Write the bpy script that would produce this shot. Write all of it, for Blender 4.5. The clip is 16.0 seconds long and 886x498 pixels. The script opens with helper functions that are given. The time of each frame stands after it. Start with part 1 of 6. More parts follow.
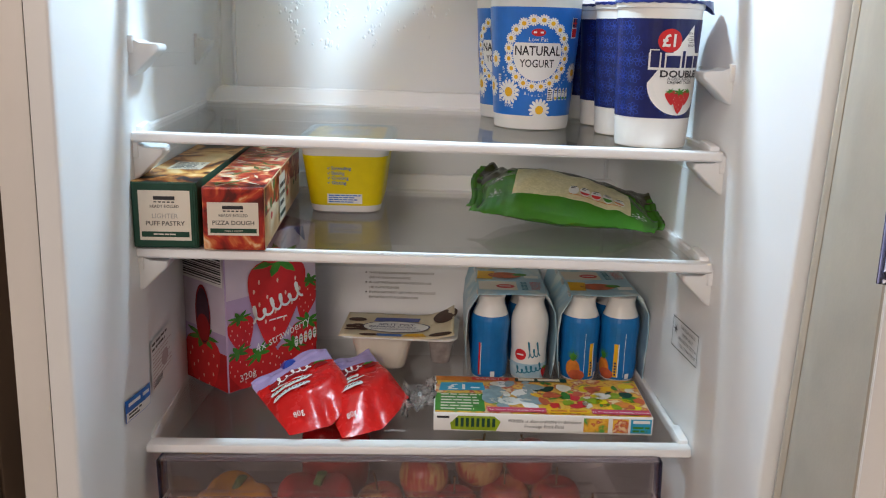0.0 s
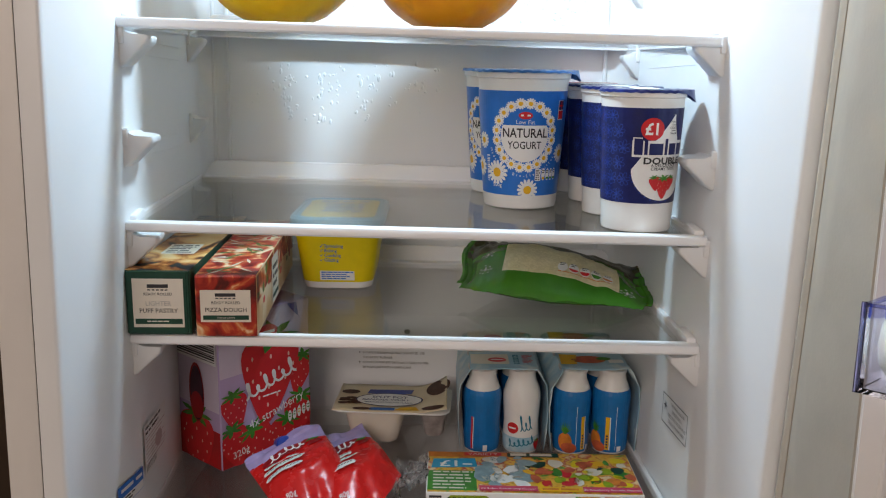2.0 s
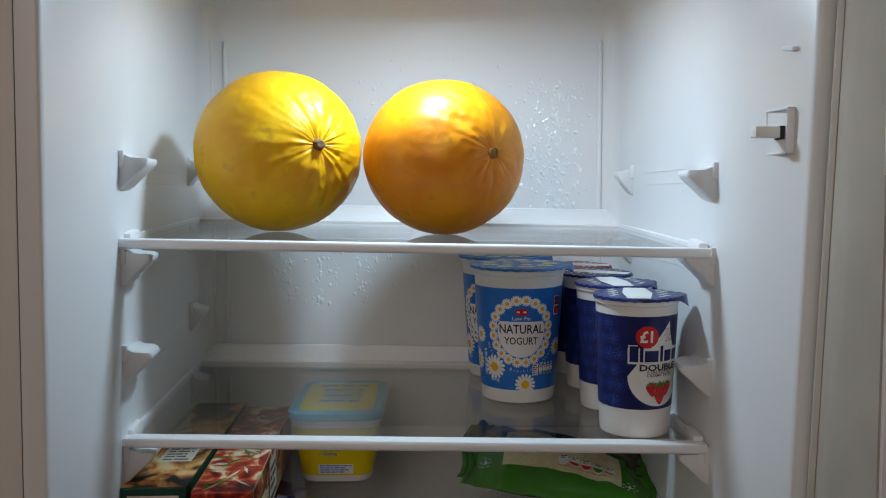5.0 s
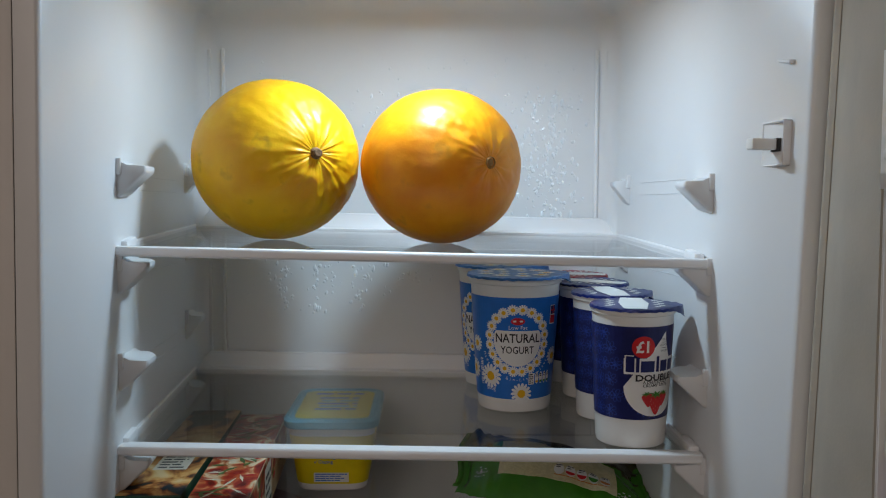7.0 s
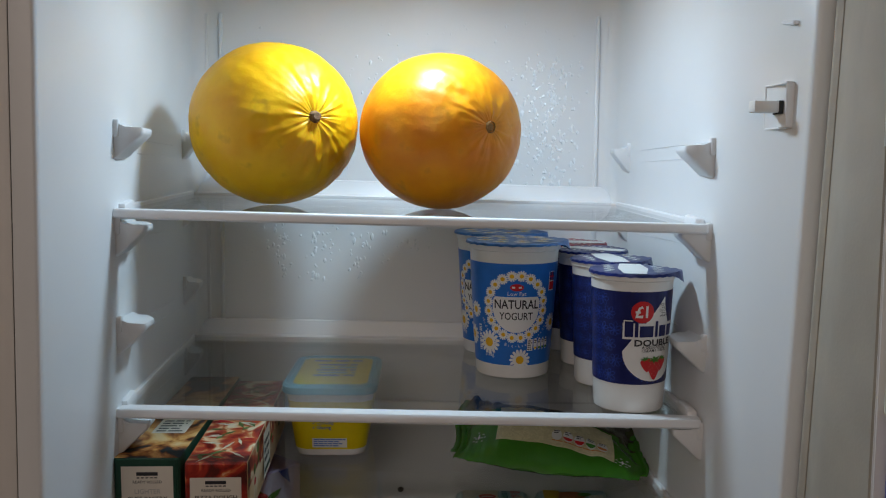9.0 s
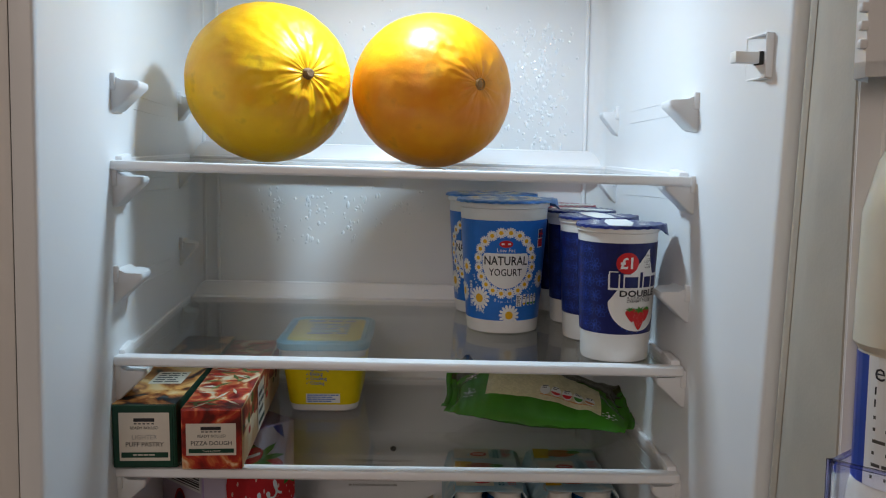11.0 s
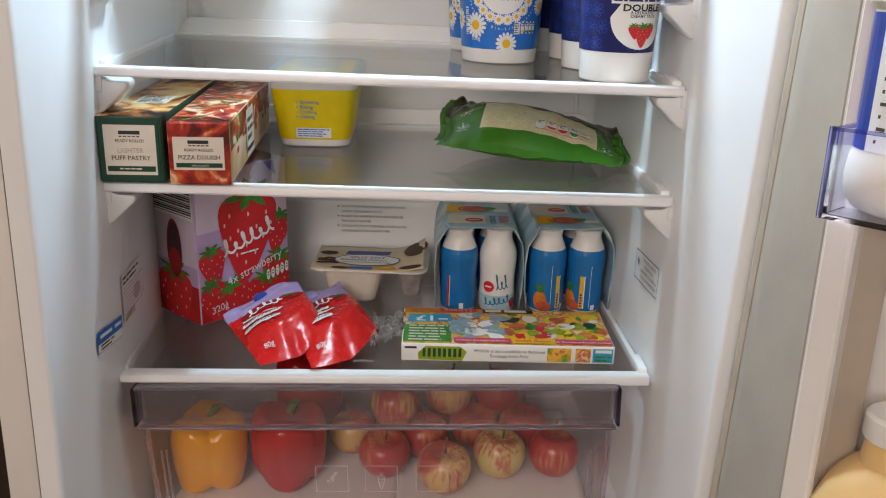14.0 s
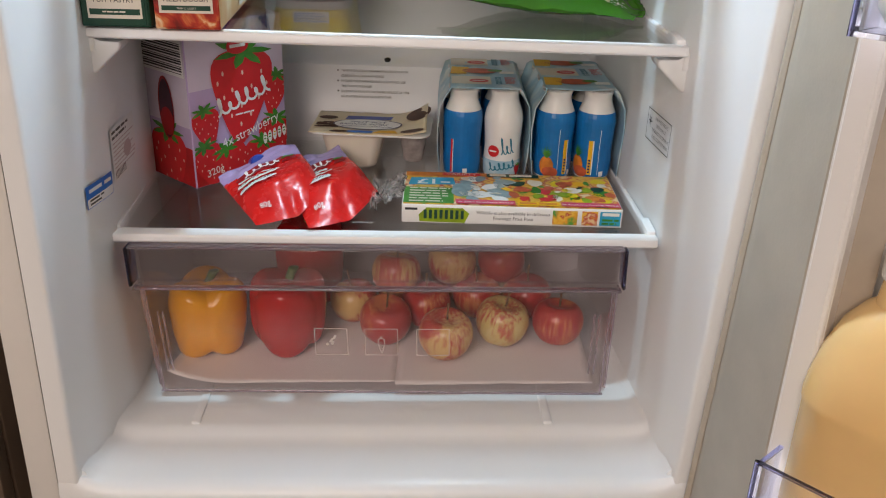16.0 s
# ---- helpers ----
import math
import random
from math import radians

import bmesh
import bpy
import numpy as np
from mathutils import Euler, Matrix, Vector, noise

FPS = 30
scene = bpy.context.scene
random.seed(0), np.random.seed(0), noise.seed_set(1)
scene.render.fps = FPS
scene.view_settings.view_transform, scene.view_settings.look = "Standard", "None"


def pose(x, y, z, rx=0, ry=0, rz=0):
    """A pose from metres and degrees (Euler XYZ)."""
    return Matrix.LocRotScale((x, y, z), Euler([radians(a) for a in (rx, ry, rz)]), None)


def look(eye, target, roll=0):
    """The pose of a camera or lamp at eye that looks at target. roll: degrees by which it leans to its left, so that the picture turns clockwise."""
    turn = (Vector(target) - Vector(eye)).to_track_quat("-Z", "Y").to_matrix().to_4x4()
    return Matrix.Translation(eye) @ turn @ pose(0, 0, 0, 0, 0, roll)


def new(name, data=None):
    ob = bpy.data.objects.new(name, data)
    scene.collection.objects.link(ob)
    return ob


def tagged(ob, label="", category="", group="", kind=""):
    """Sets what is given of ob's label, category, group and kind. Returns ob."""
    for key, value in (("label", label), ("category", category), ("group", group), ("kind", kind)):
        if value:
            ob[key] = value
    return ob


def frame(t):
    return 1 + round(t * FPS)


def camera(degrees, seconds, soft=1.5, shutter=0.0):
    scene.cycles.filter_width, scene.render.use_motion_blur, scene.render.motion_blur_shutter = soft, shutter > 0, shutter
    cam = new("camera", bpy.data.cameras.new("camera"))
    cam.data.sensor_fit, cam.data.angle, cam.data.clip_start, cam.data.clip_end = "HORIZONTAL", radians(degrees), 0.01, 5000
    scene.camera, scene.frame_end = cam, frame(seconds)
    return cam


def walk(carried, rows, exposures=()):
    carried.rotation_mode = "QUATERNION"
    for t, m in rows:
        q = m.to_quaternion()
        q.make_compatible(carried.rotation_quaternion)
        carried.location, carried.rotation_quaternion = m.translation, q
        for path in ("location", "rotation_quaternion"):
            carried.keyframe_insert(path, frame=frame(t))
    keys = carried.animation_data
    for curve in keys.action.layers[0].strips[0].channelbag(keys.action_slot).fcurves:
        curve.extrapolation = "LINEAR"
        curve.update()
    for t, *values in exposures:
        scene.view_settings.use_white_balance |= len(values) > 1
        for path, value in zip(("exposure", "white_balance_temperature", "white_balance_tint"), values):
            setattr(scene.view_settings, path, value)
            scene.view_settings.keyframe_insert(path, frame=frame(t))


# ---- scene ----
cam = camera(54.6, 16.0, 1.1)
PATH = [
    (0, (0.025, -0.684, 1.368), (0.003, 1.267, 0.927), 1.5),
    (0.5, (0.024, -0.685, 1.374), (0.006, 1.266, 0.932), 1.6),
    (1, (0.024, -0.685, 1.385), (0.006, 1.271, 0.967), 1.5),
    (1.5, (0.025, -0.683, 1.395), (0.005, 1.284, 1.032), 1.3),
    (2, (0.032, -0.686, 1.41), (0.01, 1.281, 1.049), 1.0),
    (2.5, (0.033, -0.688, 1.421), (0.008, 1.284, 1.086), 0.7),
    (3, (0.033, -0.686, 1.435), (0.007, 1.288, 1.112), 0.5),
    (3.5, (0.034, -0.686, 1.455), (0.013, 1.289, 1.141), 0.1),
    (4, (0.037, -0.683, 1.474), (0.008, 1.301, 1.222), -0.2),
    (4.5, (0.036, -0.681, 1.492), (0.006, 1.314, 1.361), -0.1),
    (7, (0.034, -0.682, 1.497), (0.016, 1.316, 1.394), 0.3),
    (7.5, (0.033, -0.681, 1.495), (0.016, 1.315, 1.38), 0.3),
    (8, (0.032, -0.677, 1.491), (0.016, 1.319, 1.362), 0.4),
    (10.5, (0.037, -0.692, 1.469), (0.03, 1.3, 1.29), 0.7),
    (11, (0.039, -0.699, 1.456), (0.034, 1.293, 1.279), 0.7),
    (11.5, (0.038, -0.709, 1.444), (0.041, 1.283, 1.261), 0.9),
    (12, (0.037, -0.705, 1.43), (0.042, 1.284, 1.22), 1.1),
    (12.5, (0.039, -0.707, 1.418), (0.045, 1.265, 1.08), 1.1),
    (13, (0.04, -0.706, 1.401), (0.047, 1.249, 0.978), 1.3),
    (13.5, (0.041, -0.698, 1.385), (0.053, 1.234, 0.869), 1.5),
    (14, (0.043, -0.694, 1.372), (0.056, 1.217, 0.781), 1.7),
    (14.5, (0.045, -0.684, 1.354), (0.052, 1.203, 0.689), 1.9),
    (15, (0.047, -0.681, 1.338), (0.048, 1.177, 0.597), 1.9),
    (15.5, (0.049, -0.68, 1.329), (0.046, 1.159, 0.541), 1.8),
    (16, (0.051, -0.68, 1.326), (0.049, 1.152, 0.524), 1.9),
]
LED_POWER, ROOM_POWER = 3.0, 18.5
EXPOSURES = [(0.0, 0.54), (1.0, 0.44), (1.5, 0.32), (2.5, 0.06), (3.5, -0.18), (4.5, -0.96), (7.0, -1.20), (8.0, -1.20), (10.5, -0.86), (11.5, -0.60), (12.5, 0.0), (13.5, 0.46), (14.5, 0.70), (16.0, 0.78)]
walk(cam, [(t, look(eye, target, roll)) for t, eye, target, roll in PATH], EXPOSURES)

# ---- light ----
world = bpy.data.worlds.new("kitchen_air")
scene.world = world
world.use_nodes = True
world.node_tree.nodes["Background"].inputs[0].default_value = (1.0, 0.82, 0.68, 1)
world.node_tree.nodes["Background"].inputs[1].default_value = 0.05


def area_lamp(name, m, power, colour, size, shape="DISK"):
    data = bpy.data.lights.new(name, "AREA")
    data.energy, data.color, data.shape, data.size = power, colour, shape, size
    ob = new(name, data)
    ob.matrix_world = m
    return ob


# the LED in the refrigerator's ceiling, and the warm ceiling lamp of the kitchen
area_lamp("led_light", look((0.0, 0.045, 1.704), (0.0, 0.046, 1.0)), LED_POWER, (0.62, 0.81, 0.99), 0.046)
area_lamp("kitchen_light", look((-0.60, -2.20, 2.10), (0.0, -0.2, 1.1)), ROOM_POWER, (1.0, 0.84, 0.76), 1.2)


# ---- materials ----
def material(name, colour, rough=0.5, vary=0.06, scale=40.0, bump=0.0, bump_scale=200.0, metal=0.0, second=None, spec=0.5, sss=0.0, trans=0.0, ior=1.45, coat=0.0):
    m = bpy.data.materials.new(name)
    m.use_nodes = True
    nt = m.node_tree
    b = nt.nodes["Principled BSDF"]
    b.inputs["Roughness"].default_value = rough
    b.inputs["Metallic"].default_value = metal
    b.inputs["IOR"].default_value = ior
    b.inputs["Specular IOR Level"].default_value = spec
    b.inputs["Transmission Weight"].default_value = trans
    b.inputs["Coat Weight"].default_value = coat
    if sss:
        b.inputs["Subsurface Weight"].default_value = sss
        b.inputs["Subsurface Scale"].default_value = 0.01
        b.inputs["Subsurface Radius"].default_value = (1.0, 0.7, 0.4)
    co = nt.nodes.new("ShaderNodeTexCoord")
    n1 = nt.nodes.new("ShaderNodeTexNoise")
    n1.inputs["Scale"].default_value, n1.inputs["Detail"].default_value = scale, 6.0
    nt.links.new(co.outputs["Object"], n1.inputs["Vector"])
    ramp = nt.nodes.new("ShaderNodeValToRGB")
    c = Vector(colour[:3])
    d = Vector(second) if second else c * (1.0 - vary * 2.0)
    ramp.color_ramp.elements[0].position, ramp.color_ramp.elements[1].position = 0.3, 0.7
    ramp.color_ramp.elements[0].color = (*d, 1)
    ramp.color_ramp.elements[1].color = (*c, 1)
    nt.links.new(n1.outputs["Fac"], ramp.inputs[0])
    nt.links.new(ramp.outputs[0], b.inputs["Base Color"])
    n2 = nt.nodes.new("ShaderNodeTexNoise")
    n2.inputs["Scale"].default_value, n2.inputs["Detail"].default_value = bump_scale, 3.0
    nt.links.new(co.outputs["Object"], n2.inputs["Vector"])
    mr = nt.nodes.new("ShaderNodeMapRange")
    mr.inputs["To Min"].default_value, mr.inputs["To Max"].default_value = max(rough - 0.025, 0.0), min(rough + 0.025, 1.0)
    nt.links.new(n2.outputs["Fac"], mr.inputs["Value"])
    nt.links.new(mr.outputs[0], b.inputs["Roughness"])
    if bump:
        bp = nt.nodes.new("ShaderNodeBump")
        bp.inputs["Strength"].default_value, bp.inputs["Distance"].default_value = bump, 0.002
        nt.links.new(n2.outputs["Fac"], bp.inputs["Height"])
        nt.links.new(bp.outputs[0], b.inputs["Normal"])
    return m


def picture(name, stops, scale=40.0, distort=1.5, rough=0.35, kind="noise"):
    """Printed food picture: blotches of several inks."""
    m = bpy.data.materials.new(name)
    m.use_nodes = True
    nt = m.node_tree
    b = nt.nodes["Principled BSDF"]
    b.inputs["Roughness"].default_value = rough
    co = nt.nodes.new("ShaderNodeTexCoord")
    ramp = nt.nodes.new("ShaderNodeValToRGB")
    for i, (p, c) in enumerate(stops):
        e = ramp.color_ramp.elements[i] if i < 2 else ramp.color_ramp.elements.new(p)
        e.position, e.color = p, (*c, 1)
    n = nt.nodes.new("ShaderNodeTexNoise")
    n.inputs["Scale"].default_value, n.inputs["Detail"].default_value, n.inputs["Distortion"].default_value = scale, 5.0, distort
    nt.links.new(co.outputs["Object"], n.inputs["Vector"])
    out = n.outputs["Fac"]
    if kind == "cells":
        v = nt.nodes.new("ShaderNodeTexVoronoi")
        v.inputs["Scale"].default_value = scale
        mix = nt.nodes.new("ShaderNodeVectorMath")
        mix.operation = "MULTIPLY_ADD"
        mix.inputs[1].default_value = (0.02, 0.02, 0.02)
        nt.links.new(n.outputs["Color"], mix.inputs[0])
        nt.links.new(co.outputs["Object"], mix.inputs[2])
        nt.links.new(mix.outputs[0], v.inputs["Vector"])
        sep = nt.nodes.new("ShaderNodeSeparateColor")
        nt.links.new(v.outputs["Color"], sep.inputs[0])
        ma = nt.nodes.new("ShaderNodeMath")
        ma.operation = "MULTIPLY_ADD"
        ma.inputs[1].default_value = 0.55
        nt.links.new(sep.outputs[0], ma.inputs[0])
        mb = nt.nodes.new("ShaderNodeMath")
        mb.operation = "MULTIPLY"
        mb.inputs[1].default_value = 0.5
        nt.links.new(n.outputs["Fac"], mb.inputs[0])
        nt.links.new(mb.outputs[0], ma.inputs[2])
        out = ma.outputs[0]
    nt.links.new(out, ramp.inputs[0])
    nt.links.new(ramp.outputs[0], b.inputs["Base Color"])
    return m


def clear(name, colour, rough=0.02, ior=1.45, mix_plain=0.0):
    """Clear glass or plastic."""
    m = bpy.data.materials.new(name)
    m.use_nodes = True
    b = m.node_tree.nodes["Principled BSDF"]
    b.inputs["Base Color"].default_value = (*colour, 1)
    b.inputs["Roughness"].default_value = rough
    b.inputs["Transmission Weight"].default_value = 1.0 - mix_plain
    b.inputs["IOR"].default_value = ior
    return m


LINER = material("liner_plastic", (0.80, 0.82, 0.83), 0.32, 0.02, 8.0, 0.03, 900.0)
RIM = material("rim_plastic", (0.78, 0.77, 0.75), 0.38, 0.02, 10.0, 0.03, 900.0)
CABINET = material("painted_steel", (0.74, 0.72, 0.69), 0.42, 0.03, 12.0, 0.04, 700.0)
TRIM = material("white_trim", (0.84, 0.85, 0.86), 0.36, 0.01, 15.0, bump_scale=30.0)
GASKET = material("grey_gasket", (0.48, 0.42, 0.34), 0.55, 0.06, 30.0, 0.05, 400.0)
DOORSKIN = material("door_liner", (0.82, 0.82, 0.81), 0.30, 0.02, 9.0, 0.03, 900.0)
DARK = material("dark_gap", (0.03, 0.028, 0.025), 0.8)


def pane_glass(name, colour):
    """Thin sheet glass: clear, with a mirror sheen that grows at low angles."""
    m = bpy.data.materials.new(name)
    m.use_nodes = True
    nt = m.node_tree
    nt.nodes.remove(nt.nodes["Principled BSDF"])
    clear_part, sheen, mix = nt.nodes.new("ShaderNodeBsdfTransparent"), nt.nodes.new("ShaderNodeBsdfGlossy"), nt.nodes.new("ShaderNodeMixShader")
    clear_part.inputs[0].default_value = (*colour, 1)
    sheen.inputs["Roughness"].default_value = 0.015
    lw, power, gloss = nt.nodes.new("ShaderNodeLayerWeight"), nt.nodes.new("ShaderNodeMath"), nt.nodes.new("ShaderNodeMath")
    lw.inputs["Blend"].default_value = 0.5
    power.operation, power.inputs[1].default_value = "POWER", 4.5
    gloss.operation, gloss.inputs[1].default_value, gloss.inputs[2].default_value = "MULTIPLY_ADD", 0.70, 0.03
    nt.links.new(lw.outputs["Facing"], power.inputs[0])
    nt.links.new(power.outputs[0], gloss.inputs[0])
    nt.links.new(gloss.outputs[0], mix.inputs[0])
    nt.links.new(clear_part.outputs[0], mix.inputs[1])
    nt.links.new(sheen.outputs[0], mix.inputs[2])
    nt.links.new(mix.outputs[0], nt.nodes["Material Output"].inputs["Surface"])
    return m


GLASS = pane_glass("shelf_glass", (0.95, 0.965, 0.96))
CLEAR = clear("clear_plastic", (0.93, 0.93, 0.95), 0.06, 1.42)
BINBLUE = clear("bluish_clear_plastic", (0.80, 0.83, 0.95), 0.04, 1.45)
WHITE = material("white_plastic", (0.82, 0.81, 0.78), 0.35, 0.03, 60.0, 0.03, 500.0)
INK = material("black_ink", (0.03, 0.03, 0.035), 0.5)
PAPERWHITE = material("white_print", (0.82, 0.82, 0.80), 0.45, 0.02)
RED = material("red_print", (0.62, 0.02, 0.025), 0.35, 0.06, 80.0)
NAVY = material("navy_print", (0.010, 0.016, 0.115), 0.3, 0.12, 200.0)
NAVY2 = material("royal_blue_print", (0.03, 0.07, 0.38), 0.3, 0.1, 150.0)
SKY = material("bright_blue_print", (0.02, 0.17, 0.62), 0.3, 0.06, 120.0)
YELLOW = material("yellow_print", (0.80, 0.62, 0.0), 0.35, 0.04, 90.0)
YOLK = material("daisy_yellow", (0.85, 0.48, 0.01), 0.4)
GREEN = material("leaf_green_print", (0.06, 0.28, 0.03), 0.4, 0.2, 120.0)
BAGGREEN = material("green_film", (0.045, 0.20, 0.012), 0.26, 0.1, 40.0, 0.25, 90.0)
DKGREEN = material("dark_green_card", (0.008, 0.06, 0.035), 0.45, 0.12, 90.0, 0.05, 600.0)


# ---- mesh helpers ----
def thing(name, place=(0, 0, 0), label="", category="", group="", kind="", turn=0.0, lift=0.0):
    ob = new(name)
    ob.matrix_world = pose(*place, lift, 0, 0) @ pose(0, 0, 0, 0, 0, turn)
    ob.empty_display_size = 0.02
    return tagged(ob, label, category, group, kind)


def part(name, bm, mat, parent=None, label="", smooth=True, angle=0.6):
    me = bpy.data.meshes.new(name)
    bm.normal_update()
    bmesh.ops.recalc_face_normals(bm, faces=bm.faces)
    for f in bm.faces:
        f.smooth = smooth
    if smooth:
        for e in bm.edges:
            if len(e.link_faces) == 2 and e.calc_face_angle(0.0) > angle:
                e.smooth = False
    bm.to_mesh(me)
    bm.free()
    for k in (mat if isinstance(mat, (list, tuple)) else [mat]):
        me.materials.append(k)
    ob = new(name, me)
    if parent:
        ob.parent = parent
    return tagged(ob, label)


def box(x0, x1, y0, y1, z0, z1, bevel=0.0, seg=2, bm=None):
    bm = bm or bmesh.new()
    got = bmesh.ops.create_cube(bm, size=1.0)["verts"]
    for v in got:
        v.co = Vector((x0 + (v.co.x + 0.5) * (x1 - x0), y0 + (v.co.y + 0.5) * (y1 - y0), z0 + (v.co.z + 0.5) * (z1 - z0)))
    if bevel:
        edges = list({e for v in got for e in v.link_edges})
        bmesh.ops.bevel(bm, geom=edges, offset=bevel, segments=seg, profile=0.5, affect="EDGES")
    return bm


def loft(rings, close=True, cap0=True, cap1=True, bm=None):
    """Skin over rings of points of equal count."""
    bm = bm or bmesh.new()
    rows = [[bm.verts.new(p) for p in r] for r in rings]
    n = len(rows[0])
    for a, b in zip(rows, rows[1:]):
        for i in range(n if close else n - 1):
            j = (i + 1) % n
            bm.faces.new((a[i], a[j], b[j], b[i]))
    if close and cap0:
        bm.faces.new(rows[0][::-1])
    if close and cap1:
        bm.faces.new(rows[-1])
    return bm


def lathe(profile, n=48, bm=None, cap0=True, cap1=True, sx=1.0, sy=1.0):
    return loft([[(r * sx * math.cos(2 * math.pi * i / n), r * sy * math.sin(2 * math.pi * i / n), z) for i in range(n)] for r, z in profile], True, cap0, cap1, bm)


def rounded(w, d, r, n=5, cx=0.0, cy=0.0):
    """Outline of a rounded rectangle, anticlockwise."""
    out = []
    for sx, sy, a0 in ((1, -1, -90), (1, 1, 0), (-1, 1, 90), (-1, -1, 180)):
        for k in range(n + 1):
            a = radians(a0 + 90 * k / n)
            out.append((cx + sx * (w / 2 - r) + r * math.cos(a), cy + sy * (d / 2 - r) + r * math.sin(a)))
    return out


def lean(x, y, z):
    """The cabinet's front edge leans a little to one side, more at the hinge side, and less so further in."""
    return (0.022 + 0.055 * x) * (z - 1.22) * min(1.0, max(0.3, 0.3 - 7.8 * y))


def sheared(bm, k=-0.045, upright=False):
    """The cabinet stands slightly askew to its shelf fronts."""
    for v in bm.verts:
        v.co.x += k * v.co.y + (0.0 if upright else lean(v.co.x, v.co.y, v.co.z))
    return bm


# ---- flat print, bent onto a surface ----
def p_rect(x0, y0, x1, y1, mat, layer=1, nx=1, ny=1):
    vs = [(x0 + (x1 - x0) * i / nx, y0 + (y1 - y0) * j / ny) for j in range(ny + 1) for i in range(nx + 1)]
    fs = [(j * (nx + 1) + i, j * (nx + 1) + i + 1, (j + 1) * (nx + 1) + i + 1, (j + 1) * (nx + 1) + i) for j in range(ny) for i in range(nx)]
    return vs, fs, mat, layer


def p_shape(pts, mat, layer=1, rings=2):
    """A star-shaped outline filled from its middle."""
    cx, cy = sum(p[0] for p in pts) / len(pts), sum(p[1] for p in pts) / len(pts)
    n, vs, fs = len(pts), [(cx, cy)], []
    for k in range(1, rings + 1):
        vs += [(cx + (x - cx) * k / rings, cy + (y - cy) * k / rings) for x, y in pts]
    fs += [(0, 1 + i, 1 + (i + 1) % n) for i in range(n)]
    for k in range(rings - 1):
        a, b = 1 + k * n, 1 + (k + 1) * n
        fs += [(a + i, b + i, b + (i + 1) % n, a + (i + 1) % n) for i in range(n)]
    return vs, fs, mat, layer


def p_disc(cx, cy, rx, mat, layer=1, ry=None, n=24, rings=2):
    ry = ry or rx
    return p_shape([(cx + rx * math.cos(2 * math.pi * i / n), cy + ry * math.sin(2 * math.pi * i / n)) for i in range(n)], mat, layer, rings)


def p_daisy(cx, cy, r, layer=2, petals=13):
    out = []
    pts = []
    for i in range(petals * 6):
        a = 2 * math.pi * i / (petals * 6)
        q = r * (0.62 + 0.38 * abs(math.sin(petals * a / 2)) ** 0.5)
        pts.append((cx + q * math.cos(a), cy + q * math.sin(a)))
    out.append(p_shape(pts, PAPERWHITE, layer, 1))
    out.append(p_disc(cx, cy, r * 0.38, YOLK, layer + 1, n=14, rings=1))
    return out


def p_text(words, x, y, size, mat, layer=3, align="CENTER", turn=0.0, stretch=1.0, bold=0.0):
    cu = bpy.data.curves.new("print", "FONT")
    cu.body, cu.size, cu.align_x, cu.offset, cu.resolution_u = words, size, align, bold * size, 2
    ob = bpy.data.objects.new("print", cu)
    scene.collection.objects.link(ob)
    me = bpy.data.meshes.new_from_object(ob)
    c, s = math.cos(radians(turn)), math.sin(radians(turn))
    vs = [(x + v.co.x * stretch * c - v.co.y * s, y + v.co.x * stretch * s + v.co.y * c) for v in me.vertices]
    fs = [tuple(p.vertices) for p in me.polygons]
    bpy.data.objects.remove(ob)
    bpy.data.meshes.remove(me)
    bpy.data.curves.remove(cu)
    return vs, fs, mat, layer


def p_stroke(pts, width, mat, layer=2):
    """A ribbon of even width along a line of points."""
    vs, n = [], len(pts)
    for i, (x, y) in enumerate(pts):
        (xa, ya), (xb, yb) = pts[max(0, i - 1)], pts[min(n - 1, i + 1)]
        ln = math.hypot(xb - xa, yb - ya) or 1.0
        nx, ny = -(yb - ya) / ln * width / 2, (xb - xa) / ln * width / 2
        vs += [(x + nx, y + ny), (x - nx, y - ny)]
    return vs, [(2 * i, 2 * i + 1, 2 * i + 3, 2 * i + 2) for i in range(n - 1)], mat, layer


def p_scribble(x0, y0, length, height, loops, width, mat, layer=2, turn=0.0):
    """A plain looping flourish in place of a brand's script."""
    c, s = math.cos(radians(turn)), math.sin(radians(turn))
    pts = []
    for i in range(loops * 14 + 1):
        a = 2 * math.pi * i / 14
        u = length * i / (loops * 14) + 0.16 * length / loops * math.sin(a) * 2.0
        v = height * (0.5 - 0.5 * math.cos(a)) * (1.0 + 0.35 * math.sin(a * 0.37 + 1.0))
        pts.append((x0 + u * c - v * s, y0 + u * s + v * c))
    return p_stroke(pts, width, mat, layer)


def p_bars(x0, y0, x1, lines, pitch, height, mat, layer=2, seed=1):
    """Small writing as plain bars."""
    rnd, out = random.Random(seed), []
    for k in range(lines):
        x = x0
        end = x1 - (x1 - x0) * rnd.uniform(0.0, 0.25) if k else x1
        while x < end - 0.0008:
            w = min(rnd.uniform(2.0, 5.5) * height, end - x)
            out.append(p_rect(x, y0 - k * pitch - height, x + w, y0 - k * pitch, mat, layer))
            x += w + height * 0.6
    return out


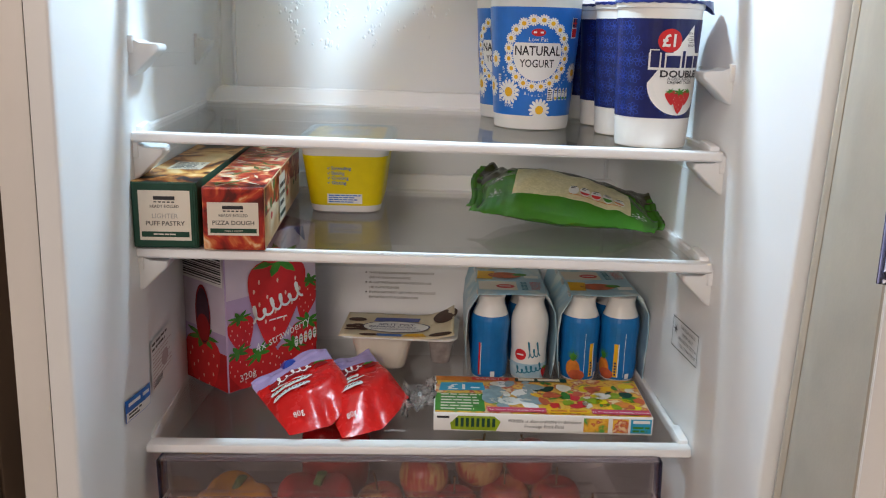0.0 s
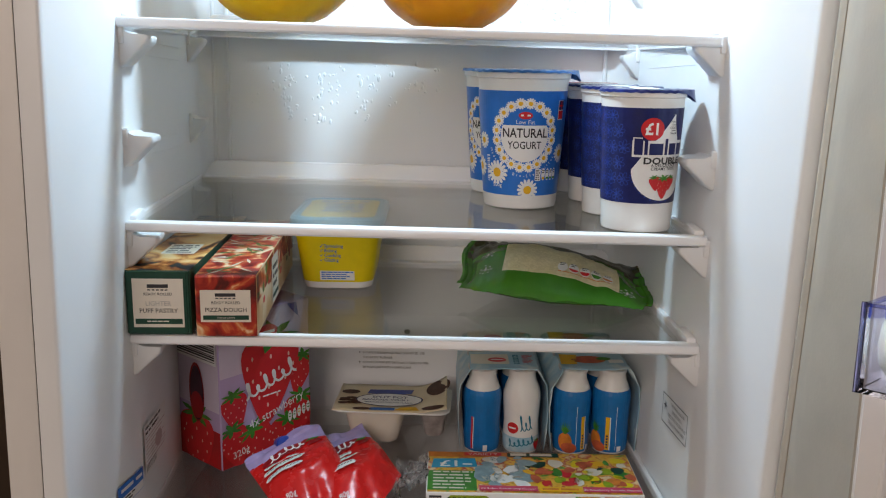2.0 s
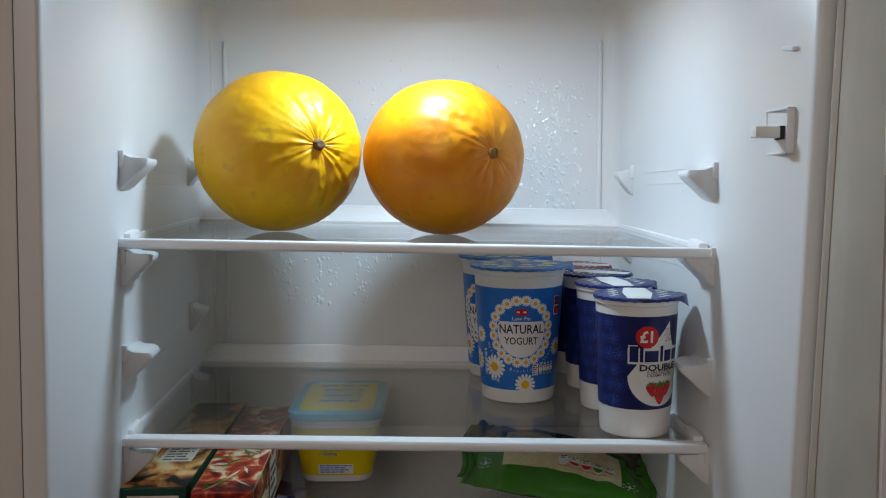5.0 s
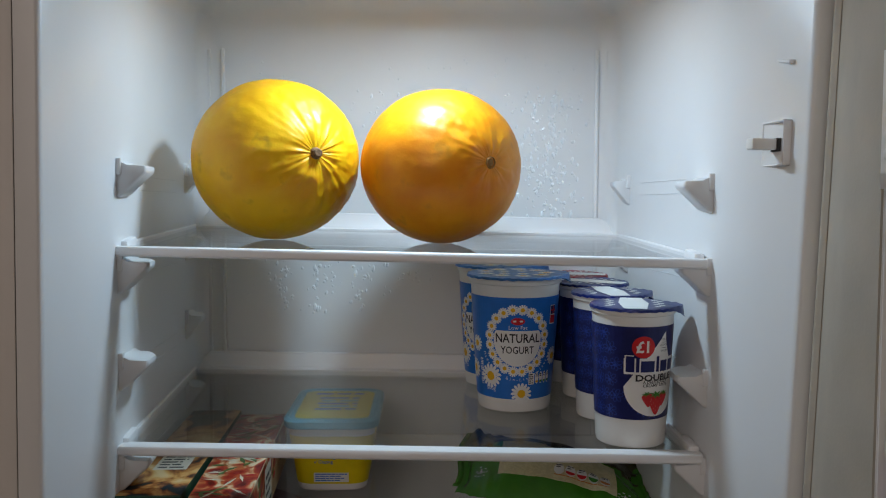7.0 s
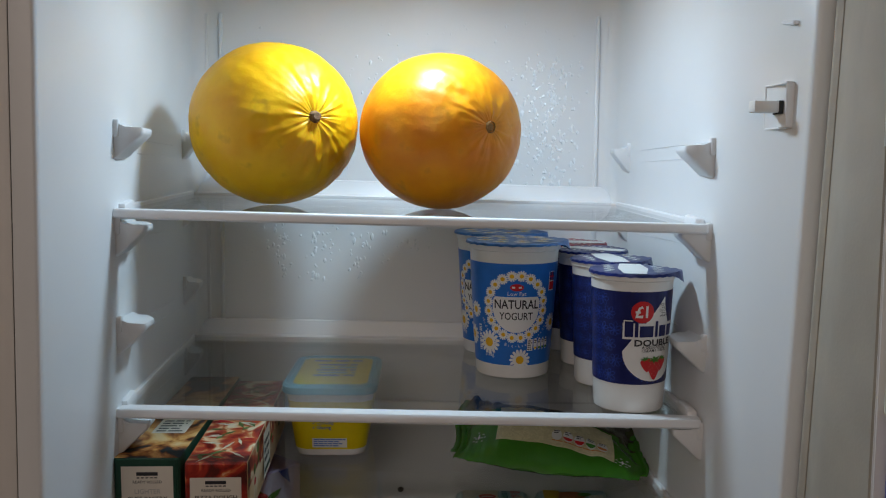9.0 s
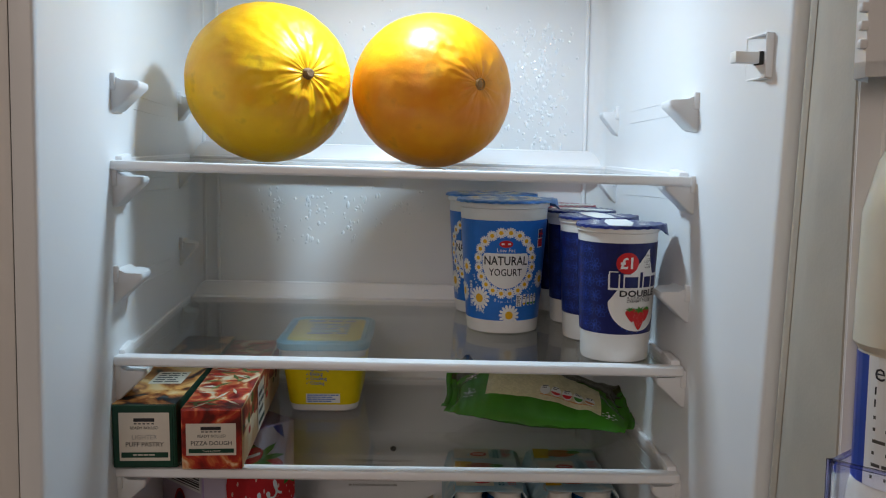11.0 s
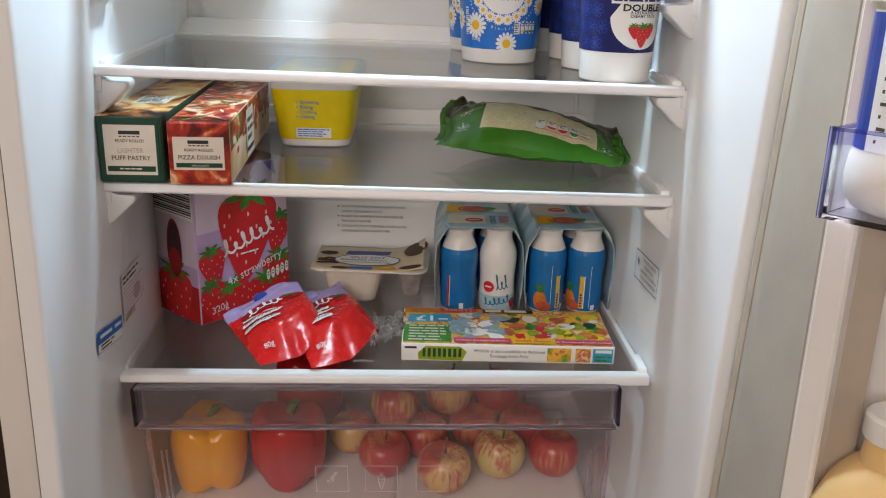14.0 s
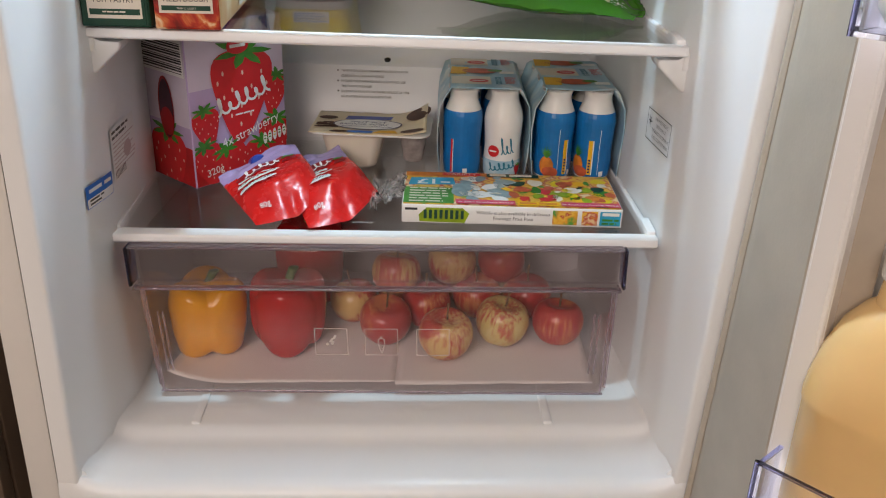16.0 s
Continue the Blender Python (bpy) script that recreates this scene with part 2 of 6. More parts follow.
def p_strawberry(cx, cy, r, layer=2, turn=0.0, seeds=True):
    """A strawberry with its green cap."""
    c, s = math.cos(radians(turn)), math.sin(radians(turn))
    at = lambda u, v: (cx + r * (u * c - v * s), cy + r * (u * s + v * c))
    out = [p_shape([at(0.92 * math.sin(a) * (1 - 0.18 * math.cos(a + math.pi)) * (0.80 + 0.20 * math.cos(a)), 1.02 * math.cos(a) - 0.12 * math.cos(2 * a)) for a in [2 * math.pi * i / 30 for i in range(30)]], RED, layer, 2)]
    leaf = []
    for i in range(28):
        a = 2 * math.pi * i / 28
        q = 0.62 if i % 4 == 0 else (0.42 if i % 2 else 0.22)
        leaf.append(at(q * 1.25 * math.cos(a), 0.86 + q * 0.62 * math.sin(a)))
    out.append(p_shape(leaf, GREEN, layer + 1, 1))
    if seeds:
        for i, (u, v) in enumerate([(-0.5, 0.4), (0.5, 0.4), (-0.25, 0.05), (0.25, 0.1), (0.0, 0.4), (-0.45, -0.1), (0.45, -0.15), (0.0, -0.3), (-0.25, -0.5), (0.25, -0.5), (0.0, -0.7), (-0.62, 0.2), (0.65, 0.15)]):
            p = at(u, v)
            out.append(p_disc(p[0], p[1], 0.028 * r, BLUSH, layer + 1, 0.055 * r, 6, 1))
    return out


def printed(name, shapes, place, parent, label="", step=0.00018):
    """One mesh of flat shapes laid on a surface by place(x, y, lift)."""
    mats, bm = [], bmesh.new()
    for vs, fs, mat, layer in shapes:
        if mat not in mats:
            mats.append(mat)
        got = [bm.verts.new(place(x, y, layer * step)) for x, y in vs]
        for f in fs:
            try:
                bm.faces.new([got[i] for i in f]).material_index = mats.index(mat)
            except ValueError:
                pass
    me = bpy.data.meshes.new(name)
    bm.to_mesh(me)
    bm.free()
    for m in mats:
        me.materials.append(m)
    ob = new(name, me)
    ob.parent = parent
    return tagged(ob, label)


def flat(face, origin=(0, 0, 0)):
    """A placing on a flat face: 'front' looks to -y, 'top' to +z, 'left' to -x, 'right' to +x."""
    ox, oy, oz = origin
    return {"front": lambda x, y, h: (ox + x, oy - h, oz + y), "top": lambda x, y, h: (ox + x, oy + y, oz + h),
            "left": lambda x, y, h: (ox - h, oy - x, oz + y), "right": lambda x, y, h: (ox + h, oy + x, oz + y),
            "back": lambda x, y, h: (ox + x, oy - h, oz + y)}[face]


def on_cone(r0, r1, z0, z1, turn=-90.0):
    """A placing round a tapered pot: x along the girth at middle height, y up from z0; the middle faces the given side."""
    rm = (r0 + r1) / 2

    def place(x, y, h):
        a = radians(turn) + x / rm
        r = r0 + (r1 - r0) * y / (z1 - z0) + h
        return (r * math.cos(a), r * math.sin(a), z0 + y)
    return place


BLUSH = material("pale_print", (0.80, 0.55, 0.45), 0.4)


# ---- the refrigerator ----
Z0, Z1, Z2, Z3 = 1.460, 1.2995, 1.2070, 1.0390     # tops of the four glass shelves
FLOOR, CEIL = 0.870, 1.722
SLOPE = 1.8                                        # degrees by which the shelves rise towards the back
fridge = thing("refrigerator", (0, 0, 0), "white open refrigerator compartment with a moulded plastic liner", "refrigerator")


def wall_x(y):
    """Half width of the liner at depth y."""
    pts = ((-0.105, 0.2535), (-0.07, 0.248), (0.0, 0.2375), (0.08, 0.2345), (0.30, 0.2285))
    for (a, p), (b, q) in zip(pts, pts[1:]):
        if y <= b:
            return p + (q - p) * (y - a) / (b - a)
    return pts[-1][1]


def left_shift(y):
    """How far the left wall stands inside the right one's mirror image."""
    return 0.0055 - 0.0175 * min(1.0, max(0.0, y / 0.27))


def build_liner():
    side = [(0.2725, -0.105), (0.2590, -0.1052), (0.2570, -0.1047), (0.2557, -0.1035), (0.2548, -0.1005), (0.2525, -0.085), (0.248, -0.07), (0.2375, 0.0), (0.2345, 0.08), (0.2310, 0.20), (0.2290, 0.272)]
    for k in range(1, 6):
        a = radians(90 * k / 5)
        side.append((0.2290 - 0.022 * (1 - math.cos(a)), 0.276 + 0.022 * math.sin(a)))
    prof = side + [(-x, y) for x, y in side[::-1]]
    rings = []
    for z, i in ((FLOOR - 0.06, 0.0), (FLOOR + 0.02, 0.0), (1.1, 0.0), (1.4, 0.0), (CEIL - 0.03, 0.0), (CEIL - 0.014, 0.004), (CEIL - 0.004, 0.014), (CEIL, 0.03)):
        rings.append([(x - math.copysign(min(i, 0.05), x) * (1 if y > -0.09 else 0), y - (i if y > 0.25 else 0), z) for x, y in prof])
    rings = [[(x + (left_shift(y) if x < 0 else 0.0), y, z) for x, y, z in r] for r in rings]
    bm = loft(rings, close=False)
    part("liner_wall", sheared(bm), LINER, fridge, "glossy white moulded liner wall")
    # ceiling
    part("liner_ceiling", sheared(box(-0.27, 0.27, -0.105, 0.30, CEIL - 0.001, CEIL + 0.02, 0.002)), LINER, fridge)
    # floor with its step and front lip
    prof = [(0.31, 0.008), (0.0, 0.0), (-0.032, -0.0008), (-0.038, -0.0024), (-0.043, -0.0062), (-0.048, -0.0092), (-0.054, -0.0104), (-0.066, -0.0118), (-0.080, -0.0142), (-0.090, -0.0150), (-0.097, -0.0163), (-0.1025, -0.0195), (-0.1055, -0.0250), (-0.1066, -0.032), (-0.1066, -0.11)]
    rings = []
    for y, h in prof:
        ring = []
        for k in range(29):
            u = -1 + 2 * k / 28
            w = wall_x(max(y, -0.105)) + (0.019 if y < -0.098 else 0.002)
            x = w * (math.copysign(1 - (1 - abs(u)) ** 1.6, u))
            cove = 0.024 if y > -0.05 else 0.034
            inner = w if y > -0.098 else w - 0.017
            edge = min(1.0, max(0.0, abs(x) - (inner - cove)) / cove)
            ring.append((x + (left_shift(y) if x < 0 else 0.0), y, FLOOR + h + 0.041 * x + (0.42 * cove * (1 - math.sqrt(max(0.0, 1 - edge * edge))) if h > -0.05 else 0.0)))
        rings.append(ring)
    part("liner_floor", sheared(loft(rings, close=False)), LINER, fridge)
    for x in (-0.170, 0.148):
        bm = box(x - 0.004, x + 0.004, -0.034, 0.10, FLOOR - 0.002 + 0.041 * x, FLOOR + 0.0016 + 0.041 * x, 0.0012, 2)
        part("floor_rib", sheared(bm, upright=True), LINER, fridge, "low moulded runner")
    # rim and outer cabinet
    for s in (-1, 1):
        x0 = 0.2728 if s > 0 else 0.2674
        bm = box(min(s * x0, s * 0.292), max(s * x0, s * 0.292), -0.1055, 0.33, 0.75, 1.80, 0.0012)
        part("cabinet_side", sheared(bm), CABINET, fridge, "white painted steel cabinet side")
        part("rim_seam", sheared(box(s * (x0 - 0.0001) - 0.0004, s * (x0 - 0.0001) + 0.0004, -0.1047, -0.08, 0.75, 1.80)), DARK, fridge, smooth=False)
    part("cabinet_back", sheared(box(-0.293, 0.293, 0.315, 0.33, 0.76, 1.79)), CABINET, fridge)
    part("cabinet_top", sheared(box(-0.293, 0.293, -0.104, 0.32, CEIL + 0.021, 1.80)), CABINET, fridge)
    part("freezer_front", sheared(box(-0.272, 0.272, -0.104, -0.09, 0.02, FLOOR - 0.075, 0.004)), CABINET, fridge)
    # raised panel edges down the back wall
    for x in (-0.2276, -0.2116, 0.2114, 0.2234):
        part("back_rib", sheared(box(x - 0.0022, x + 0.0022, 0.2945, 0.2995, 1.14, 1.672, 0.0018), upright=True), LINER, fridge)
    # drain gutter and the lower back panel
    prof = [(0.2985, 1.150), (0.293, 1.140), (0.287, 1.133), (0.281, 1.131), (0.2765, 1.127), (0.275, 1.118), (0.274, 1.085), (0.271, 1.079), (0.270, 1.04), (0.270, 0.86)]
    part("drain_panel", sheared(loft([[(-0.242 + 0.472 * k / 8, y, z) for k in range(9)] for y, z in prof], close=False)), LINER, fridge)
    # closed disc, coloured dark for the shade inside the drain
    bm = lathe([(0.0028, -0.002), (0.0034, 0.0), (0.0036, 0.001)], 16)
    ob = part("drain_hole", bm, DARK, fridge)
    ob.matrix_world = pose(-0.019, 0.2835, 1.1325, 25)


build_liner()


def support(side, y, z, size=1.0):
    """Rounded block that carries a shelf, sloping off below, with a small upright stop at its front."""
    w = wall_x(y) - (left_shift(y) if side < 0 else 0.0)
    out, deep = 0.0235 * size, 0.040 * size
    front = [(-0.004, 0.001), (0.003, 0.001), (out * 0.40, -0.002), (out * 0.96, -0.0025), (out, -0.0045), (out * 0.96, -0.0080), (out * 0.52, -0.0175), (out * 0.14, -0.0262), (0.0, -0.0278), (-0.004, -0.0280)]
    rings = []
    for k, f in ((0.0, 0.93), (0.03, 0.985), (0.08, 1.0), (0.70, 0.94), (0.92, 0.72), (1.0, 0.5)):
        rings.append([(side * (w - (o * f if o > 0 else o)), y + k * deep, z + h * (f if h < 0 else 1)) for o, h in front])
    bm = loft(rings)
    box(*sorted((side * (w - 0.0040), side * (w + 0.004))), y - 0.0012, y + 0.004, z - 0.010, z + 0.004, 0.0012, 2, bm)
    return part("shelf_support", sheared(bm), LINER, fridge, angle=0.9)


for side in (-1, 1):
    for z in (1.524, Z0 - 0.008, 1.368, Z1 - 0.008, Z2 - 0.008):
        support(side, -0.002, z - side * 0.005 if z in (1.524, 1.368) else z)
        support(side, 0.228, z + 0.006 - side * 0.005, 0.75)
        # faint moulded rails between the two blocks
        for dz in (-0.004, -0.016):
            rail = loft([[(side * (wall_x(y) - (left_shift(y) if side < 0 else 0.0) + o), y, z + dz + h) for o, h in ((0.003, -0.0008), (-0.0007, 0.0), (0.003, 0.0008))] for y in (0.060, 0.12, 0.190)])
            part("moulded_rail", sheared(rail), LINER, fridge)


def build_switch():
    """Door switch in its square frame on the wall."""
    bm = bmesh.new()
    for y0, y1, z0, z1 in ((-0.014, 0.014, 0.0145, 0.016), (-0.014, 0.014, -0.016, -0.0145), (-0.014, -0.0125, -0.016, 0.016), (0.0125, 0.014, -0.016, 0.016)):
        box(-0.0014, 0.005, y0, y1, z0, z1, 0.0005, 1, bm)
    body = part("light_switch", bm, TRIM, fridge, "square moulded frame round the light switch")
    body.matrix_world = pose(0.2610, -0.0730, 1.541, 0, 0, 10.5)
    part("lever", box(-0.019, 0.006, -0.0045, 0.0045, -0.0045, 0.0035, 0.001), WHITE, body, "beige plastic push lever")
    # solid block, coloured dark for the shade in the slot
    part("slot", box(-0.0008, 0.004, -0.0056, 0.0030, -0.0054, 0.0038), DARK, body)


build_switch()
mark = part("moulded_mark", box(-0.0010, 0.0050, -0.009, 0.009, -0.0016, 0.0016, 0.0008, 1), TRIM, fridge)
mark.matrix_world = pose(0.2650, -0.0770, 1.598, 10, 0, 10.5)


def build_shelf(place, tilt=0.0, shift=0.0, label="clear glass shelf with white plastic front and rear trim"):
    shelf = thing("glass_shelf", (shift, 0, place), label, "shelf", "glass shelves")
    shelf.rotation_euler = (radians(SLOPE), tilt, 0)

    def flared(bm):
        for v in bm.verts:
            if v.co.x < 0:
                v.co.x -= 0.012 * max(0.0, v.co.y) / 0.284
        return sheared(bm, upright=True)
    part("glass", flared(box(-0.231, 0.231, 0.004, 0.284, -0.0045, -0.0005, 0.0006, 1)), GLASS, shelf, "clear glass pane")
    prof = [(-0.0060, -0.0052), (-0.0046, -0.0068), (0.008, -0.0068), (0.009, -0.005), (0.009, 0.0006), (-0.0030, 0.0012), (-0.0048, 0.0006), (-0.0058, -0.0008)]
    bm = loft([[(x, y + max(0.0, abs(x) - 0.2335) * 0.8, z) for y, z in prof] for x in (-0.2355, -0.2335, 0.0, 0.2335, 0.2355)])
    part("front_trim", bm, TRIM, shelf, "white front trim")
    prof = [(0.276, -0.006), (0.276, 0.0012), (0.284, 0.0022), (0.2875, 0.010), (0.2895, 0.0175), (0.2920, 0.0185), (0.2935, 0.016), (0.2915, 0.004), (0.291, -0.006)]
    rings = []
    for x, f in ((-0.233, 0.15), (-0.228, 0.2), (-0.221, 0.75), (-0.214, 1.0), (0.2150, 1.0), (0.2220, 0.75), (0.2280, 0.2), (0.232, 0.15)):
        rings.append([(x, y, z * f if z > 0.0015 else z) for y, z in prof])
    part("rear_trim", flared(loft(rings)), TRIM, shelf, "raised white rear lip")
    for s in (-1, 1):
        bm = box(min(s * 0.2288, s * 0.2335), max(s * 0.2288, s * 0.2335), 0.009, 0.276, -0.0065, 0.0032, 0.001, 1)
        part("side_rail", flared(bm), TRIM, shelf)
        bm = box(min(s * 0.2275, s * 0.2360), max(s * 0.2275, s * 0.2360), 0.006, 0.034, -0.0060, 0.0062, 0.002, 2)
        for v in bm.verts:
            if v.co.z > 0.004:
                v.co.z -= 0.12 * max(0.0, 0.020 - v.co.y)
        part("end_clip", flared(bm), TRIM, shelf, "white end clip")
    return shelf


# each shelf lies a little out of level
TILT = {Z0: 0.0165, Z1: 0.0075, Z2: 0.0, Z3: -0.0225}
build_shelf(Z0 - 0.002, TILT[Z0], 0.002)
build_shelf(Z1, TILT[Z1], 0.001)
build_shelf(Z2, TILT[Z2], 0.001)
lowest = build_shelf(Z3, TILT[Z3], -0.002, label="lowest clear glass shelf above the salad drawer")
etched = material("etched_mark", (0.45, 0.43, 0.42), 0.6)
printed("glass_mark", [p_text("safety", 0.0, 0.0, 0.0065, etched, 1, stretch=1.3)], flat("top", (-0.020, 0.026, 0.0)), lowest, "faint etched lettering")


def on_shelf(x, y, z):
    """The place on the sloping glass above the plan point (x, y)."""
    level = min(TILT, key=lambda k: abs(k - z))
    return (x, y, z + math.tan(radians(SLOPE)) * y - TILT[level] * x)


# ---- melons ----
def skin(name, ripe, deep, spots):
    m = bpy.data.materials.new(name)
    m.use_nodes = True
    nt = m.node_tree
    b = nt.nodes["Principled BSDF"]
    b.inputs["Roughness"].default_value = 0.40
    b.inputs["Specular IOR Level"].default_value = 0.38
    b.inputs["Subsurface Weight"].default_value = 0.18
    b.inputs["Subsurface Scale"].default_value = 0.01
    co = nt.nodes.new("ShaderNodeTexCoord")
    n = nt.nodes.new("ShaderNodeTexNoise")
    n.inputs["Scale"].default_value, n.inputs["Detail"].default_value = 22.0, 5.0
    nt.links.new(co.outputs["Object"], n.inputs["Vector"])
    r = nt.nodes.new("ShaderNodeValToRGB")
    r.color_ramp.elements[0].position, r.color_ramp.elements[0].color = 0.30, (*deep, 1)
    r.color_ramp.elements[1].position, r.color_ramp.elements[1].color = 0.68, (*ripe, 1)
    nt.links.new(n.outputs["Fac"], r.inputs[0])
    s = nt.nodes.new("ShaderNodeTexNoise")
    s.inputs["Scale"].default_value, s.inputs["Detail"].default_value = 46.0, 3.0
    nt.links.new(co.outputs["Object"], s.inputs["Vector"])
    sr = nt.nodes.new("ShaderNodeMapRange")
    sr.inputs["From Min"].default_value, sr.inputs["From Max"].default_value, sr.inputs["To Max"].default_value = 0.62, 0.76, 0.50
    nt.links.new(s.outputs["Fac"], sr.inputs["Value"])
    mx = nt.nodes.new("ShaderNodeMix")
    mx.data_type = "RGBA"
    nt.links.new(sr.outputs[0], mx.inputs["Factor"])
    nt.links.new(r.outputs[0], mx.inputs["A"])
    mx.inputs["B"].default_value = (*spots, 1)
    nt.links.new(mx.outputs["Result"], b.inputs["Base Color"])
    bp = nt.nodes.new("ShaderNodeBump")
    bp.inputs["Strength"].default_value, bp.inputs["Distance"].default_value = 0.30, 0.0022
    fine = nt.nodes.new("ShaderNodeTexNoise")
    fine.inputs["Scale"].default_value, fine.inputs["Detail"].default_value = 75.0, 6.0
    nt.links.new(co.outputs["Object"], fine.inputs["Vector"])
    nt.links.new(fine.outputs["Fac"], bp.inputs["Height"])
    nt.links.new(bp.outputs[0], b.inputs["Normal"])
    return m


STEM = material("dry_stem", (0.25, 0.15, 0.07), 0.8, 0.3, 300.0, 0.4, 500.0, second=(0.08, 0.04, 0.02))


PALESCAR = material("pale_scar", (0.42, 0.25, 0.09), 0.8, 0.3, 300.0, 0.4, 500.0, second=(0.26, 0.12, 0.03))


def melon(place, rx, rz, axis, mat, seed, wrinkle, label, tip):
    """A melon whose stalk end points along axis; furrows gather towards the stalk."""
    ob = thing("melon", place, label, "melon", "melons")
    turn = Vector(axis).to_track_quat("Z", "Y").to_matrix()
    n, rows, bm, rings = 144, 72, bmesh.new(), []
    for j in range(1, rows):
        th = math.pi * j / rows
        ring = []
        for i in range(n):
            ph = 2 * math.pi * i / n
            d = Vector((math.sin(th) * math.cos(ph), math.sin(th) * math.sin(ph), math.cos(th)))
            w = noise.noise(Vector((math.cos(ph) * 3.2 + seed, math.sin(ph) * 3.2, th * 0.8))) + 0.7 * noise.noise(Vector((math.cos(ph) * 7.5 + seed, math.sin(ph) * 7.5, th * 1.8)))
            fall = math.exp(-((th - 0.35) / 0.75) ** 2)
            patch = 0.35 + 0.65 * max(0.0, noise.noise(d * 1.6 + Vector((seed, 3, 1))) + 0.45)
            w += 0.8 * noise.noise(d * 9.0 + Vector((seed, 0, 0))) + 0.5 * noise.noise(d * 19.0 + Vector((0, seed, 0)))
            h = wrinkle * (0.15 + fall) * patch * w * min(1.0, th / 0.15)
            h -= 0.035 * math.exp(-(th / 0.16) ** 2) + 0.02 * math.exp(-((math.pi - th) / 0.2) ** 2)
            h += 0.012 * noise.noise(d * 2.2 + Vector((seed * 2, 0, 0)))
            p = turn @ (d * (1 + h))
            ring.append((p.x * rx, p.y * rx, p.z * rz))
        rings.append(ring)
    bm = loft(rings)
    low = min(v.co.z for v in bm.verts)
    part("rind", bm, mat, ob)
    a = Vector(axis).normalized()
    pole = Vector((a.x * rx, a.y * rx, a.z * rz)) * 0.955
    bm = lathe([(0.0062, -0.004), (0.0058, 0.0), (0.0046, 0.003), (0.0042, tip), (0.003, tip + 0.0014)], 18)
    for v in bm.verts:
        v.co.x += 0.0012 * noise.noise(v.co * 300)
    st = part("stem_scar", bm, STEM if tip > 0.002 else PALESCAR, ob, "dry brown stalk end")
    st.matrix_local = Matrix.Translation(pole) @ turn.to_4x4()
    ob.location.z = place[2] - low
    return ob


MELON_Y = skin("yellow_rind", (0.88, 0.53, 0.008), (0.74, 0.35, 0.004), (0.34, 0.15, 0.01))
MELON_O = skin("orange_rind", (0.85, 0.34, 0.005), (0.68, 0.20, 0.003), (0.40, 0.15, 0.02))
melon((-0.129, 0.12, Z0 + 0.0038), 0.0765, 0.0740, (0.62, -0.78, 0.04), MELON_Y, 1.3, 0.026, "ripe yellow melon with wrinkled rind and brown stalk scar", 0.0045)
melon((0.0245, 0.12, Z0 + 0.0010), 0.0745, 0.0712, (0.60, -0.80, 0.02), MELON_O, 7.7, 0.017, "deep orange melon with smooth ribbed rind", 0.0005)


# ---- pots on the second shelf ----
def foil_lid(parent, r, z, mat, tab_turn, shapes, label):
    n = 56
    rings = []
    for q, h in ((0.2, 0.0004), (0.75, 0.0002), (0.97, 0.0003), (1.0, 0.0), (1.02, -0.0022)):
        rings.append([(r * q * math.cos(2 * math.pi * i / n) * (1 + (0.20 * max(0.0, math.cos(2 * math.pi * i / n - radians(tab_turn))) ** 14 if q > 0.9 else 0)),
                       r * q * math.sin(2 * math.pi * i / n) * (1 + (0.20 * max(0.0, math.cos(2 * math.pi * i / n - radians(tab_turn))) ** 14 if q > 0.9 else 0)),
                       z + h - (0.008 * max(0.0, math.cos(2 * math.pi * i / n - radians(tab_turn))) ** 14 if q > 0.99 else 0) + 0.0004 * math.sin(9 * i) * (q > 0.9)) for i in range(n)])
    lid = part("foil_lid", loft(rings, True, True, False), mat, parent, label)
    if shapes:
        printed("lid_print", shapes, flat("top", (0, 0, z + 0.0006)), lid)
    return lid


